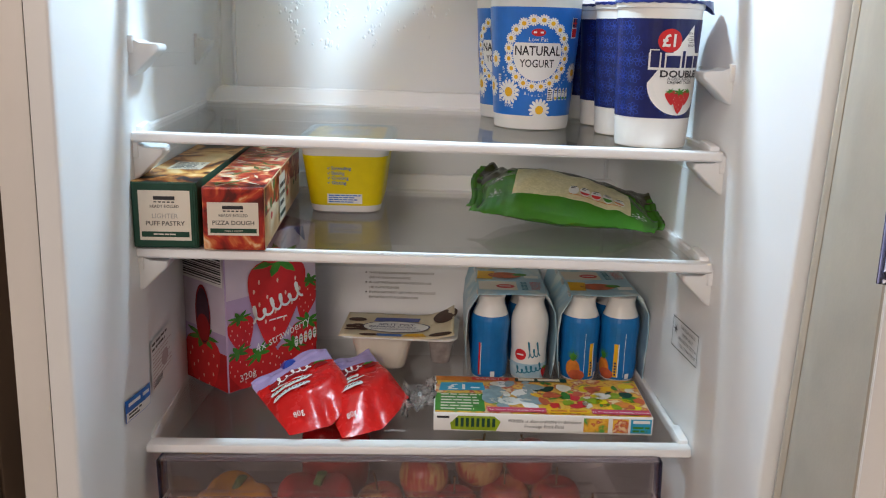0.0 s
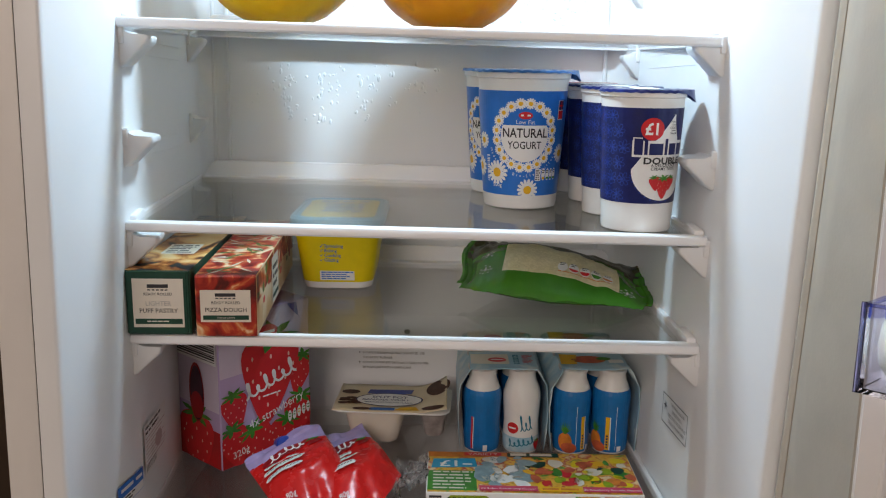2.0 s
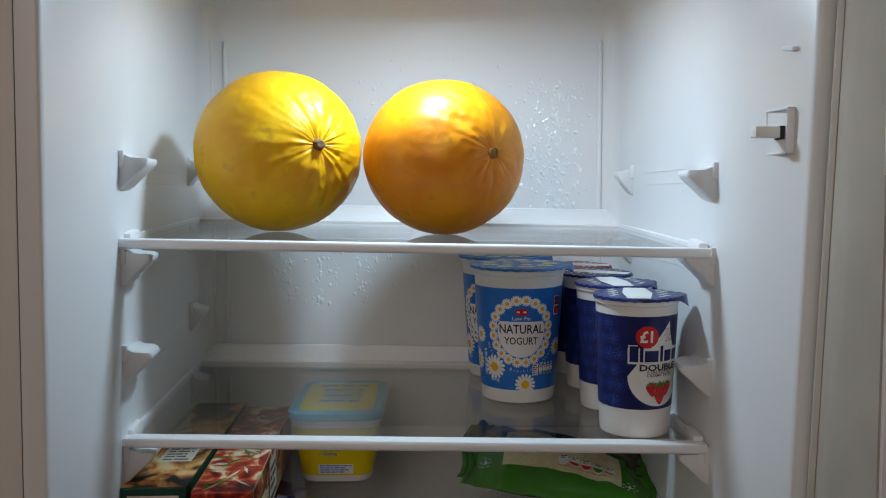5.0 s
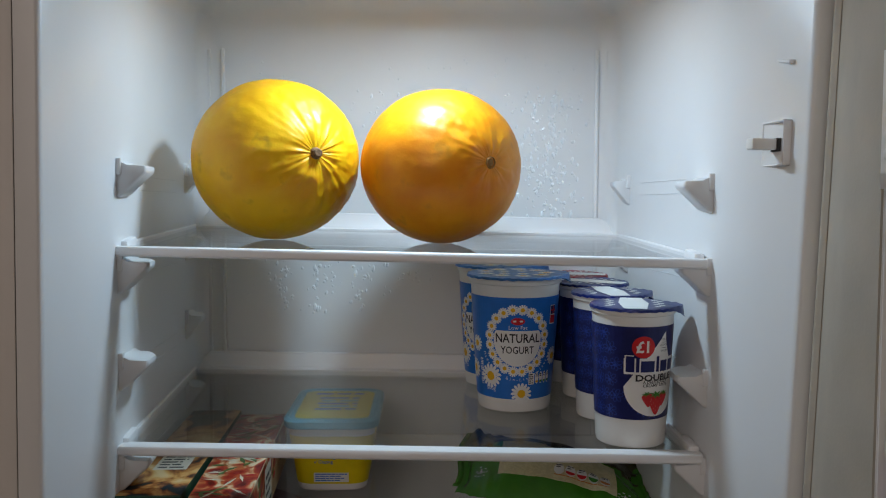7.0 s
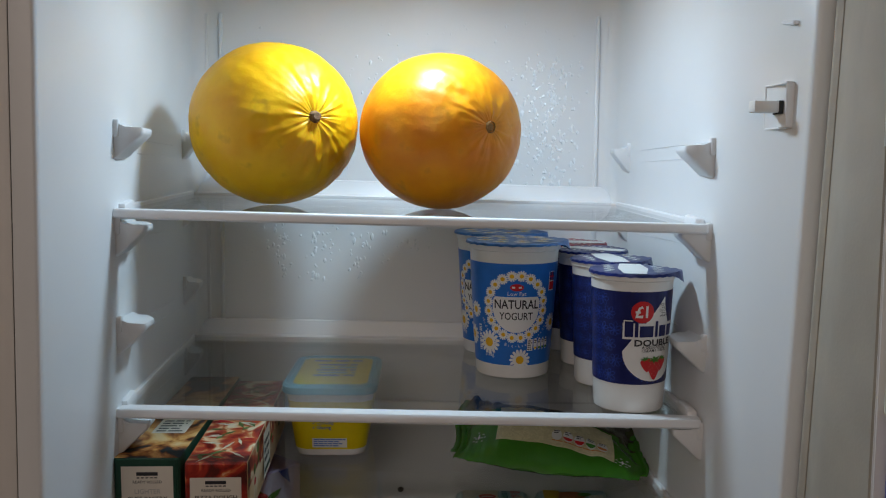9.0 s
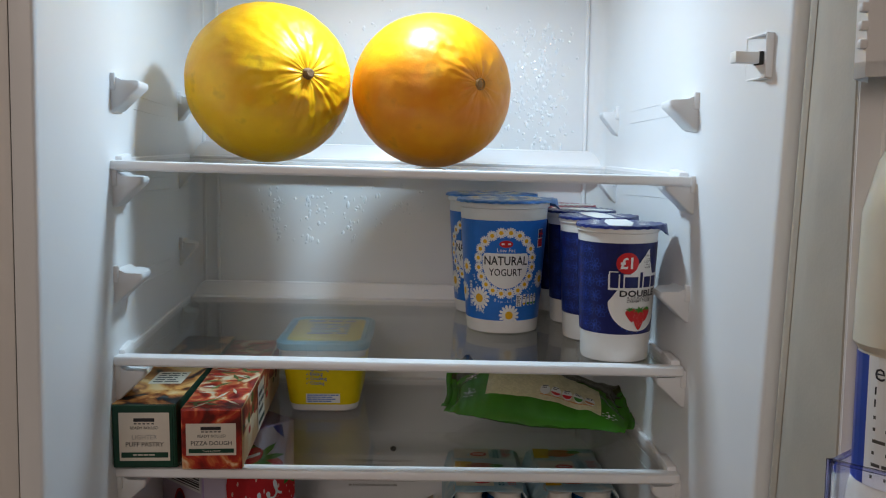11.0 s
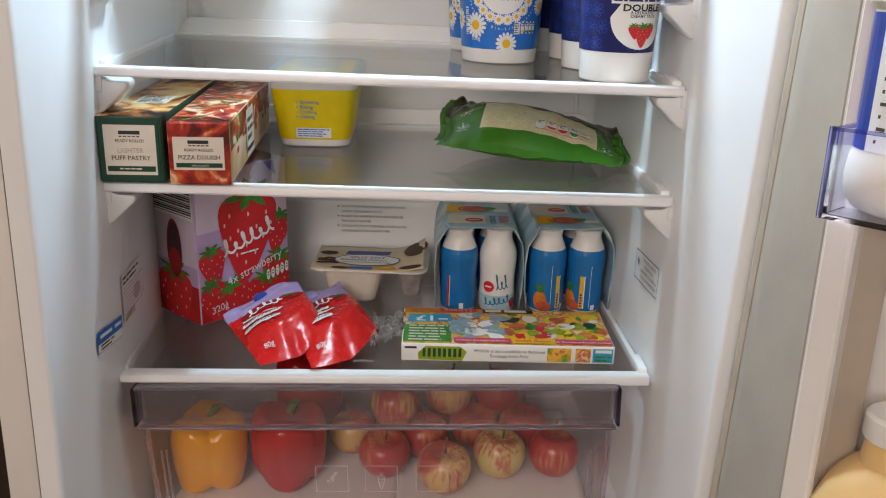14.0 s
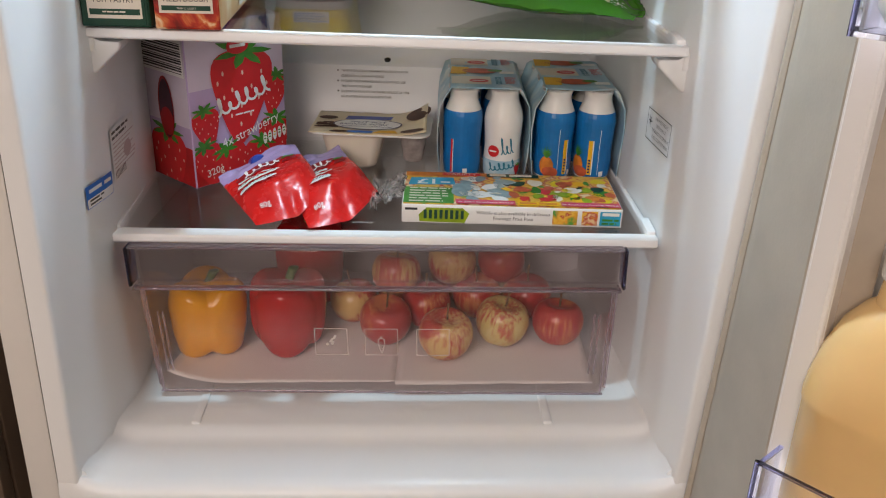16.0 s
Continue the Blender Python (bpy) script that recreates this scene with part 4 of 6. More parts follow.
def build_bag():
    bag = thing("cheese_bag", on_shelf(0.1345, 0.158, Z2), "sealed green bag with a window on pale grated filling", "bag", turn=-11, lift=SLOPE)
    length, width, high = 0.174, 0.128, 0.050

    def shape(u, v, side):
        e = math.sin(math.pi * min(1.0, max(0.0, (u - 0.035) / 0.93))) ** 0.55 if 0.035 < u < 0.965 else 0.0
        p = math.sin(math.pi * v) ** 0.62
        wob = 0.0022 * noise.noise(Vector((u * 9, v * 7, side * 3.0))) + 0.0035 * noise.noise(Vector((u * 26, v * 2.4, 5.0))) * (1 - e) ** 0.7
        x = (u - 0.5) * length + 0.004 * math.sin(7 * v) * (1 - e)
        y = (v - 0.5) * width * (1.0 - 0.16 * (1 - e) + 0.06 * math.sin(math.pi * u) - 0.30 * max(0.0, u - 0.55)) + 0.003 * noise.noise(Vector((u * 8, 1, 1)))
        rise = 0.012 + 0.010 * (v - 0.2) + 0.007 * (u < 0.5) * (1 - 2 * u)
        z = rise + (high * 0.60 * e * p * (1.0 - 0.75 * max(0.0, u - 0.35)) + wob if side > 0 else -high * 0.30 * e * p + wob * 0.3)
        z += (1 - e) * ((v - 0.25) * 0.020 if u < 0.5 else (v - 0.30) * 0.010 - 0.006)
        return (x, y, z)
    bm = pillow(72, 48, shape)
    low = min(v.co.z for v in bm.verts)
    for v in bm.verts:
        v.co.z -= low
    for k, f in enumerate(bm.faces):
        u, v, above = (k // 48 % 72) / 72, (k % 48) / 48, k < 72 * 48
        if above and 0.21 < u < 0.86 and 0.155 < v < 0.60 - 0.10 * max(0.0, u - 0.55):
            f.material_index = 1
        elif above and v >= (0.60 if 0.16 < u < 0.90 else 0.52):
            f.material_index = 2
    me_bag = part("bag", bm, [BAGGREEN, CHEESE, BROWNFILM], bag)

    def lay(x, y, h):
        u, v = x / length + 0.5, max(0.02, (y - 0.011) / width + 0.5)
        p = shape(u, v, 1)
        return (p[0], p[1], p[2] - low + h * 3 + 0.0003)
    s = []
    for k in range(5):
        cx = 0.010 + 0.0105 * k
        s.append(p_disc(cx, -0.0185, 0.0049, PAPERWHITE, 2, 0.0072, 16, 1))
        s.append(p_shape([(cx + 0.0045 * math.cos(a), -0.0200 - 0.0045 * math.sin(a)) for a in [math.pi * i / 8 for i in range(9)]], (PAPERWHITE, RED, RED, GREEN, ORANGEINK)[k], 3, 1))
        s += p_bars(cx - 0.0028, -0.0140, cx + 0.0028, 2, 0.0024, 0.0012, INK, 4, k)
    s += p_bars(0.006, -0.0270, 0.054, 1, 0.0022, 0.0012, ORANGEINK, 4, 8)
    printed("nutrition_print", s, lay, me_bag)
    for x, y in ((-0.066, -0.028), (-0.066, 0.0), (0.070, -0.030)):
        s = [p_disc(x, y, 0.0014, PAPERWHITE, 1, 0.0014, 8, 1)]
        for k in range(7):
            a = 2 * math.pi * k / 7
            s.append(p_disc(x + 0.006 * math.cos(a), y + 0.007 * math.sin(a), 0.0013, PAPERWHITE, 1, 0.0007, 6, 1))
        s.append(p_rect(x - 0.004, y - 0.0006, x + 0.004, y + 0.0006, PAPERWHITE, 1))
        s.append(p_rect(x - 0.0006, y - 0.004, x + 0.0006, y + 0.004, PAPERWHITE, 1))
        printed("printed_mark", s, lay, me_bag)
    for x in (-1, 1):
        rows = []
        for q in (0.0, 0.5, 1.0):
            rows.append([])
            for k in range(25):
                v = 0.08 + 0.84 * k / 24
                p = shape(0.0 if x < 0 else 1.0, v, 1)
                rows[-1].append((p[0] + x * 0.006 * q, p[1], p[2] - low + 0.0009 * math.sin(k * 2.1) * q))
        bm = loft(rows, close=False)
        sm = part("crimped_seal", bm, BAGGREEN, bag, "crimped end seal")
        sm.modifiers.new("thick", "SOLIDIFY").thickness = 0.0005


build_bag()


# ---- the lowest glass shelf ----
LILAC = material("lilac_card", (0.52, 0.40, 0.64), 0.4, 0.08, 25.0)
LILACPALE = material("pale_lilac_card", (0.70, 0.62, 0.74), 0.4, 0.08, 20.0)
REDFILM = material("red_film", (0.66, 0.018, 0.016), 0.27, 0.08, 60.0, 0.25, 120.0)
LILACFILM = material("lilac_film", (0.42, 0.33, 0.58), 0.18, 0.08, 60.0, 0.2, 120.0)
DEEPRED = material("deep_red_print", (0.32, 0.008, 0.012), 0.3, 0.1, 90.0)


# dark colour that paints the shade inside the carton's oval hole
HOLESHADE = material("hole_shade", (0.075, 0.03, 0.05), 0.6, 0.3, 40.0)
BERRYRED = material("berry_red_card", (0.52, 0.014, 0.018), 0.35, 0.15, 60.0)


def build_pouch_box():
    ob = thing("pouch_box", on_shelf(-0.190, 0.102, Z3), "lilac carton with large printed strawberries and an oval hole", "box", turn=46.5, lift=0)
    ob.matrix_world = pose(*on_shelf(-0.190, 0.102, Z3), SLOPE) @ pose(0, 0, 0, 0, 0, 50.5)
    w, d, h = 0.114, 0.079, 0.1555
    bm = box(0, w, 0, d, 0, h, 0.001, 1)
    part("carton", bm, [LILAC], ob)
    s = [p_rect(0.001, 0.095, w - 0.001, h - 0.001, LILACPALE, 1), p_rect(0.001, 0.001, w - 0.001, 0.030, BERRYRED, 1)]
    for k, (x, y, r, turn) in enumerate(((0.100, 0.078, 0.021, -14), (0.017, 0.058, 0.020, 8), (0.096, 0.030, 0.026, -12), (0.060, 0.086, 0.0460, -6), (0.016, 0.022, 0.022, 14), (0.074, 0.012, 0.024, -20), (0.045, 0.014, 0.025, 24))):
        s += p_strawberry(x, y, r, 2 + 2 * k if k < 3 else (7 if k == 3 else 3 + k), turn)
    s += [p_shape([(0.058 + 0.013 * math.cos(a), 0.131 + 0.0080 * math.sin(a)) for a in [2 * math.pi * i / 20 for i in range(20)]], RED, 10, 1)]
    s += [p_rect(0.049, 0.1295, 0.067, 0.1325, PAPERWHITE, 11)]
    s.append(p_scribble(0.030, 0.0660, 0.066, 0.0130, 6, 0.0026, PAPERWHITE, 12, 14))
    s += p_bars(0.050, 0.0655, 0.074, 1, 0.002, 0.0016, PAPERWHITE, 12, 2)
    s += [p_text("4x strawberry", 0.068, 0.0420, 0.0135, PAPERWHITE, 14, turn=12, stretch=0.92), p_text("320g", 0.012, 0.0095, 0.0105, PAPERWHITE, 14, "LEFT", turn=8)]
    for k in range(5):
        s.append(p_disc(0.084 + 0.0062 * k, 0.0335 + 0.0009 * k, 0.0025, PAPERWHITE, 14, 0.0062, 14, 1))
        s += p_bars(0.0825 + 0.0062 * k, 0.0365 + 0.0009 * k, 0.0855 + 0.0062 * k, 2, 0.0030, 0.0012, (GREEN, GREEN, YOLK, GREEN, GREEN)[k], 15, k)
    s += [p_shape([(0.05, 0.151), (0.055, 0.1545), (0.048, 0.1545), (0.036, 0.138)], NAVY2, 3, 1), p_shape([(0.085, 0.1545), (0.097, 0.1545), (0.100, 0.138), (0.09, 0.148)], NAVY2, 3, 1)]
    for k in range(4):
        s.append(p_rect(0.012 + 0.0042 * k, 0.146, 0.0135 + 0.0042 * k, 0.1535, PAPERWHITE, 2))
    printed("front_print", s, lambda x, y, q: (min(max(x, 0.0008), w - 0.0008), -q, max(y, 0.0008)), ob, "strawberry picture with white lettering")
    s = [p_rect(-d + 0.001, 0.06, -0.001, h - 0.001, LILACPALE, 1), p_rect(-d + 0.001, 0.001, -0.001, 0.040, BERRYRED, 1)]
    s += p_strawberry(-0.040, 0.020, 0.036, 2, 0)
    s.append(p_disc(-0.037, 0.074, 0.0125, DEEPRED, 5, 0.031, 32, 2))
    # flat disc in the hole's shade colour; the card is not cut
    s.append(p_disc(-0.0365, 0.0735, 0.0110, HOLESHADE, 6, 0.0285, 32, 2))
    s.append(p_shape([(-0.0365 + 0.0108 * math.cos(a), 0.0610 + 0.014 * math.sin(a)) for a in [2 * math.pi * i / 20 for i in range(20)]], DEEPRED, 7, 1))
    s.append(p_rect(-0.0700, 0.108, -0.003, 0.142, PAPERWHITE, 3))
    for k in range(13):
        s.append(p_rect(-0.0680, 0.1385 - 0.0023 * k, -0.005, 0.1385 - 0.0023 * k + (0.0015 if k % 3 else 0.0007), INK, 4))
    printed("side_print", s, lambda x, y, q: (-q, min(max(-x, 0.0008), d - 0.0008), max(y, 0.0008)), ob, "barcode and oval hole on the side")


build_pouch_box()


def build_pouch(c00, c01, c10, c11, seed, label):
    """A spouted food pouch lying flat: top end lilac, red below, its gusset bulging."""
    ob = thing("fruit_pouch", (0, 0, 0), label, "pouch", "fruit pouches")
    a, b, c, d = Vector(c00), Vector(c01), Vector(c10), Vector(c11)

    def shape(u, v, side):
        p = a.lerp(b, v).lerp(c.lerp(d, v), u)
        e = math.sin(math.pi * min(1, max(0, u))) ** 0.6 * math.sin(math.pi * v) ** 0.55
        ridge = 0.60 + 0.16 * math.sin(math.pi * v)
        belly = 0.35 + 0.95 * (max(0.0, 1 - abs(u - ridge) / 0.42) ** 1.5 if u < ridge else max(0.0, 1 - (u - ridge) / (1.02 - ridge)) ** 0.8)
        fold = 0.0022 * noise.noise(Vector((u * 5 + seed, v * 4, side))) + 0.0010 * noise.noise(Vector((u * 14, v * 11 + seed, side)))
        fold -= 0.010 * math.exp(-((v - 0.5) / 0.10) ** 2) * max(0.0, u - 0.72) * 3.2
        edge = 0.003 * math.sin(9 * v + seed) * (1 if u < 0.04 else 0)
        p = p + (a - c).normalized() * (0.008 * math.sin(math.pi * v) * (u < 0.02) - 0.016 * math.sin(math.pi * v) * max(0.0, u - 0.6) * 2.5)
        z = p.z + (0.018 * e * belly + fold * (0.3 + e) if side > 0 else -0.010 * e * belly + fold * 0.2) + edge
        return (p.x, p.y, max(z, Z3 + 0.0314 * p.y + 0.0225 * p.x + 0.0004))
    bm = pillow(54, 44, shape)
    bm.normal_update()
    for f in bm.faces:
        m = f.calc_center_median()
        ax = c.lerp(d, 0.5) - a.lerp(b, 0.5)
        u = (Vector((m.x, m.y, 0)) - Vector((*a.lerp(b, 0.5).xy, 0))).dot(Vector((*ax.xy, 0))) / Vector((*ax.xy, 0)).length_squared
        f.material_index = 1 if u < 0.21 + 0.03 * math.sin(40 * m.x) else 0
    body = part("film_body", bm, [REDFILM, LILACFILM], ob)
    lay = lambda x, y, q: tuple(Vector(shape(x, y, 1)) + Vector((0, 0, q * 3 + 0.0004)))
    s = []
    for x0, y0, y1 in ((0.37, 0.10, 0.52), (0.47, 0.05, 0.56), (0.57, 0.03, 0.46)):
        n = 16
        pts = [(x0 + e * (0.030 if 0 < k < n else 0.014) + 0.10 * k / n, y0 + (y1 - y0) * k / n) for k in range(n + 1) for e in (-1, 1)]
        s.append((pts, [(2 * k, 2 * k + 1, 2 * k + 3, 2 * k + 2) for k in range(n)], PAPERWHITE, 4))
        for k in range(9):
            y = y0 + (y1 - y0) * (0.06 + 0.88 * k / 9)
            x = x0 + 0.10 * (y - y0) / (y1 - y0)
            s.append(p_rect(x - 0.006, y, x + 0.006, y + (y1 - y0) * 0.07, GREYINK, 5, 1, 2))
    pts = p_scribble(0.0, 0.0, 0.46, 0.075, 5, 0.018, PAPERWHITE, 3)
    s.append(([(0.30 - y, 0.22 + x) for x, y in pts[0]], pts[1], PAPERWHITE, 3))
    s.append(p_shape([(0.26 + 0.07 * math.cos(q), 0.44 + 0.32 * math.sin(q)) for q in [2 * math.pi * i / 24 for i in range(24)]], DEEPRED, 1, 4))
    s.append(p_shape([(0.34 + 0.045 * math.cos(q), 0.80 + 0.10 * math.sin(q)) for q in [2 * math.pi * i / 16 for i in range(16)]], DEEPRED, 1, 3))
    s.append(p_shape([(0.29 + 0.020 * math.cos(q), 0.80 + 0.09 * math.sin(q)) for q in [2 * math.pi * i / 16 for i in range(16)]], GREEN, 2, 2))
    vs, fs, ink, layer = p_text("80g", 0.0, 0.0, 0.085, PAPERWHITE, 4)
    s.append(([(0.88 - 0.8 * y, 0.18 + x) for x, y in vs], fs, ink, layer))
    printed("pouch_print", s, lay, body)
    return ob


build_pouch((-0.108, 0.108, 1.056), (-0.058, 0.148, 1.072), (-0.066, 0.004, 1.042), (-0.012, 0.075, 1.052), 4.2, "red and lilac fruit pouch under another pouch")
upper = build_pouch((-0.166, 0.092, 1.052), (-0.101, 0.136, 1.078), (-0.112, 0.006, 1.042), (-0.060, 0.060, 1.060), 1.1, "red and lilac strawberry pouch lying flat")
bm = lathe([(0.0075, 0.0), (0.0085, 0.001), (0.0085, 0.012), (0.0070, 0.014)], 20)
capob = part("screw_cap", bm, NAVY2, upper, "dark blue screw cap")
capob.matrix_world = pose(-0.136, 0.124, Z3 + 0.0314 * 0.124 + 0.015, 65, 0, 30)


def build_split_pot():
    pot = thing("split_pot", on_shelf(-0.028, 0.196, Z3), "split pot of banana yogurt with chocolate flakes, lid half peeled", "yogurt pot", turn=-2, lift=SLOPE)
    ring = lambda w, d, z, r, cx=0.0, cy=0.0: [(x, y, z) for x, y in rounded(w, d, r, 5, cx, cy)]
    h = 0.0385
    part("large_cup", loft([ring(0.044, 0.050, 0.0, 0.010, -0.018), ring(0.048, 0.054, 0.001, 0.011, -0.018), ring(0.050, 0.056, 0.004, 0.011, -0.018), ring(0.066, 0.066, h - 0.0016, 0.014, -0.018)]), POTCREAM, pot, "cream coloured cup")
    part("small_cup", loft([ring(0.016, 0.030, 0.004, 0.006, 0.044), ring(0.020, 0.034, 0.006, 0.007, 0.044), ring(0.030, 0.046, h - 0.0016, 0.009, 0.044)]), POTGREY, pot, "translucent cup with chocolate flakes")
    part("rim", loft([ring(0.122, 0.076, h - 0.0015, 0.012), ring(0.124, 0.078, h - 0.0010, 0.013), ring(0.124, 0.078, h, 0.013), ring(0.122, 0.076, h + 0.0004, 0.012)]), WHITE, pot, "flat moulded rim")
    n = 26
    rows = []
    for i in range(n + 1):
        x = -0.061 + 0.122 * i / n
        rows.append([])
        for j in range(13):
            y = -0.038 + 0.076 * j / 12
            lift = max(0.0, (x - 0.022) / 0.04) ** 1.6 * (0.006 + 0.008 * (j / 12)) + 0.0006 * noise.noise(Vector((x * 90, y * 90, 2)))
            rows[-1].append((x - lift * 0.4, y, h + 0.0008 + lift))
    lid = part("peel_lid", loft(rows, close=False), LIDFILM, pot, "printed peel-off lid, lifted at one end")
    lid.modifiers.new("thick", "SOLIDIFY").thickness = 0.0004
    s = [p_shape([(-0.004 + 0.036 * math.cos(a), -0.008 + 0.018 * math.sin(a)) for a in [2 * math.pi * i / 36 for i in range(36)]], NAVY, 5, 2), p_shape([(-0.004 + 0.0345 * math.cos(a), -0.0085 + 0.0165 * math.sin(a)) for a in [2 * math.pi * i / 36 for i in range(36)]], PAPERWHITE, 6, 2)]
    s += [p_text("SPLIT POT", -0.004, -0.0050, 0.0085, NAVY, 7, bold=0.01), p_text("BANANA YOGURT", -0.004, -0.0118, 0.0068, NAVY, 7, bold=0.01), p_text("WITH CHOCOLATE FLAKES", -0.004, -0.0178, 0.0042, NAVY, 7, bold=0.01)]
    rnd = random.Random(3)
    for k in range(9):
        s.append(p_disc(-0.052 + 0.007 * (k % 3), -0.018 + 0.006 * (k // 3) + rnd.uniform(-0.002, 0.002), 0.006, CHOC, 5, 0.003, 9, 1))
    s += [p_rect(-0.022, -0.0365, 0.004, -0.0300, SKY, 5, 4, 1), p_shape([(0.004, -0.036), (0.03, -0.036), (0.026, -0.026), (0.01, -0.028)], YOLK, 5, 1), p_disc(0.044, -0.032, 0.012, CHOC, 6, 0.005), p_disc(0.047, 0.018, 0.013, CHOC, 6, 0.019), p_disc(-0.048, 0.012, 0.010, CHOC, 5, 0.006), p_disc(-0.030, -0.0335, 0.010, CHOC, 5, 0.0035)]
    s += [p_shape([(-0.03, 0.008), (0.018, 0.010), (0.02, 0.022), (-0.028, 0.02)], NAVY2, 4, 1)]
    printed("lid_print", s, lambda x, y, q: (x, y, h + 0.0009 + q + (max(0.0, (x - 0.022) / 0.04) ** 1.6 * (0.006 + 0.008 * ((y + 0.038) / 0.076)) if x > 0.022 else 0) + 0.0003), lid)


CHOC = material("chocolate_print", (0.10, 0.04, 0.018), 0.5, 0.3, 300.0)
POTCREAM = material("cream_plastic", (0.76, 0.70, 0.60), 0.38, 0.03, 40.0, sss=0.1)
POTGREY = material("cloudy_plastic", (0.42, 0.38, 0.36), 0.3, 0.2, 120.0)
LIDFILM = material("lid_film", (0.72, 0.62, 0.42), 0.30, 0.05, 30.0, 0.05, 60.0)
build_split_pot()

DRINKBLUE = material("drink_sleeve_blue", (0.010, 0.18, 0.50), 0.3, 0.12, 50.0)
PALEBLUE = picture("pale_blue_card", [(0.0, (0.22, 0.42, 0.55)), (1.0, (0.72, 0.76, 0.76)), (0.45, (0.35, 0.55, 0.66)), (0.58, (0.60, 0.70, 0.72))], 26.0, 0.6, 0.4)
ORANGE = material("orange_print", (0.75, 0.24, 0.03), 0.4, 0.2, 120.0)
PEACH = material("peach_print", (0.66, 0.13, 0.05), 0.4, 0.25, 90.0)


def drink(parent, x, y, kind, turn=0.0):
    """A small bottle of yogurt drink."""
    prof = [(0.0145, 0.0), (0.0170, 0.001), (0.0180, 0.006), (0.0185, 0.018), (0.0178, 0.033), (0.0186, 0.050), (0.0193, 0.060), (0.0190, 0.065), (0.0178, 0.0705), (0.0158, 0.0760), (0.0141, 0.0805), (0.0134, 0.0850), (0.0137, 0.0880), (0.0146, 0.0900), (0.0144, 0.0925)]
    b = part("bottle", lathe(prof, 28), WHITE, parent, "white drink bottle")
    b.location = (x, y, 0)

    def at(u, v, q):
        for (r0, z0), (r1, z1) in zip(prof, prof[1:]):
            if v <= z1:
                break
        r = r0 + (r1 - r0) * (v - z0) / (z1 - z0) + 0.00025 + q
        a = radians(-90 + turn) + u / 0.0185
        return (r * math.cos(a), r * math.sin(a), v)
    part("foil_top", lathe([(0.0120, 0.0926), (0.0156, 0.0922), (0.0158, 0.0938), (0.0150, 0.0948), (0.01, 0.0950)], 24), SILVERFOIL, b).location = (0, 0, 0)
    s = []
    if kind == "plain":
        s.append(p_rect(-0.0578, 0.003, 0.0578, 0.0710, DRINKBLUE, 1, 32, 14))
        s.append(p_rect(-0.0125, 0.006, -0.0105, 0.042, RED, 2, 1, 5))
        s.append(p_rect(-0.0103, 0.006, -0.0095, 0.042, PAPERWHITE, 2, 1, 5))
        s.append(p_rect(0.0005, 0.004, 0.005, 0.011, PAPERWHITE, 2, 2, 2))
    elif kind == "white":
        s.append(p_rect(-0.0578, 0.003, 0.0578, 0.020, PALEBLUE, 1, 32, 4))
        s.append(p_disc(-0.0105, 0.0300, 0.0062, RED, 3, 0.0062, 20, 2))
        s.append(p_rect(-0.0145, 0.0292, -0.0070, 0.0308, PAPERWHITE, 4, 3, 1))
        s.append(p_scribble(-0.002, 0.027, 0.013, 0.014, 3, 0.0011, TEAL, 3, 8))
        s.append(p_scribble(-0.014, 0.0085, 0.028, 0.0065, 6, 0.0013, TEAL, 3, 10))
        s += p_strawberry(0.017, 0.010, 0.006, 3, 0, False)
    else:
        s.append(p_rect(-0.0578, 0.003, 0.0578, 0.0710, DRINKBLUE, 1, 32, 14))
        x0 = -0.009 if kind == "pine" else -0.020
        s.append(p_disc(x0, 0.0150, 0.0072, ORANGE, 3, 0.0105, 18, 2))
        s.append(p_disc(x0 + 0.004, 0.0085, 0.0080, PEACH, 4, 0.0060, 18, 2))
        for k in range(9):
            a = radians(30 + 15 * k)
            s.append(p_shape([(x0 - 0.0012, 0.024), (x0 + 0.0012, 0.024), (x0 + 0.0085 * math.cos(a), 0.024 + 0.0135 * math.sin(a))], GREEN, 3 + k % 2, 1))
        u = 0.0075 if kind == "pine" else -0.0085
        s.append(p_rect(u, 0.006, u + 0.0040, 0.043, YOLK, 2, 2, 5))
        s.append(p_rect(u + 0.0042, 0.006, u + 0.0052, 0.043, PAPERWHITE, 2, 1, 5))
        for k in range(5):
            s.append(p_rect(u + 0.0010, 0.008 + 0.0032 * k, u + 0.0030, 0.0100 + 0.0032 * k, NAVY, 3))
        s.append(p_rect(0.004 if kind != "pine" else 0.0145, 0.004, 0.0085 if kind != "pine" else 0.018, 0.010, PAPERWHITE, 2, 2, 2))
        s.append(p_rect(0.002, 0.006, 0.0024, 0.055, PAPERWHITE, 2, 1, 6))
    printed("bottle_sleeve", s, at, b)
    return b


SILVERFOIL = material("silver_foil", (0.75, 0.75, 0.74), 0.3, 0.1, 200.0, 0.3, 300.0, metal=0.8)
TEAL = material("teal_print", (0.02, 0.20, 0.30), 0.4)
CARDBACK = material("grey_card", (0.40, 0.37, 0.33), 0.7, 0.08, 80.0)


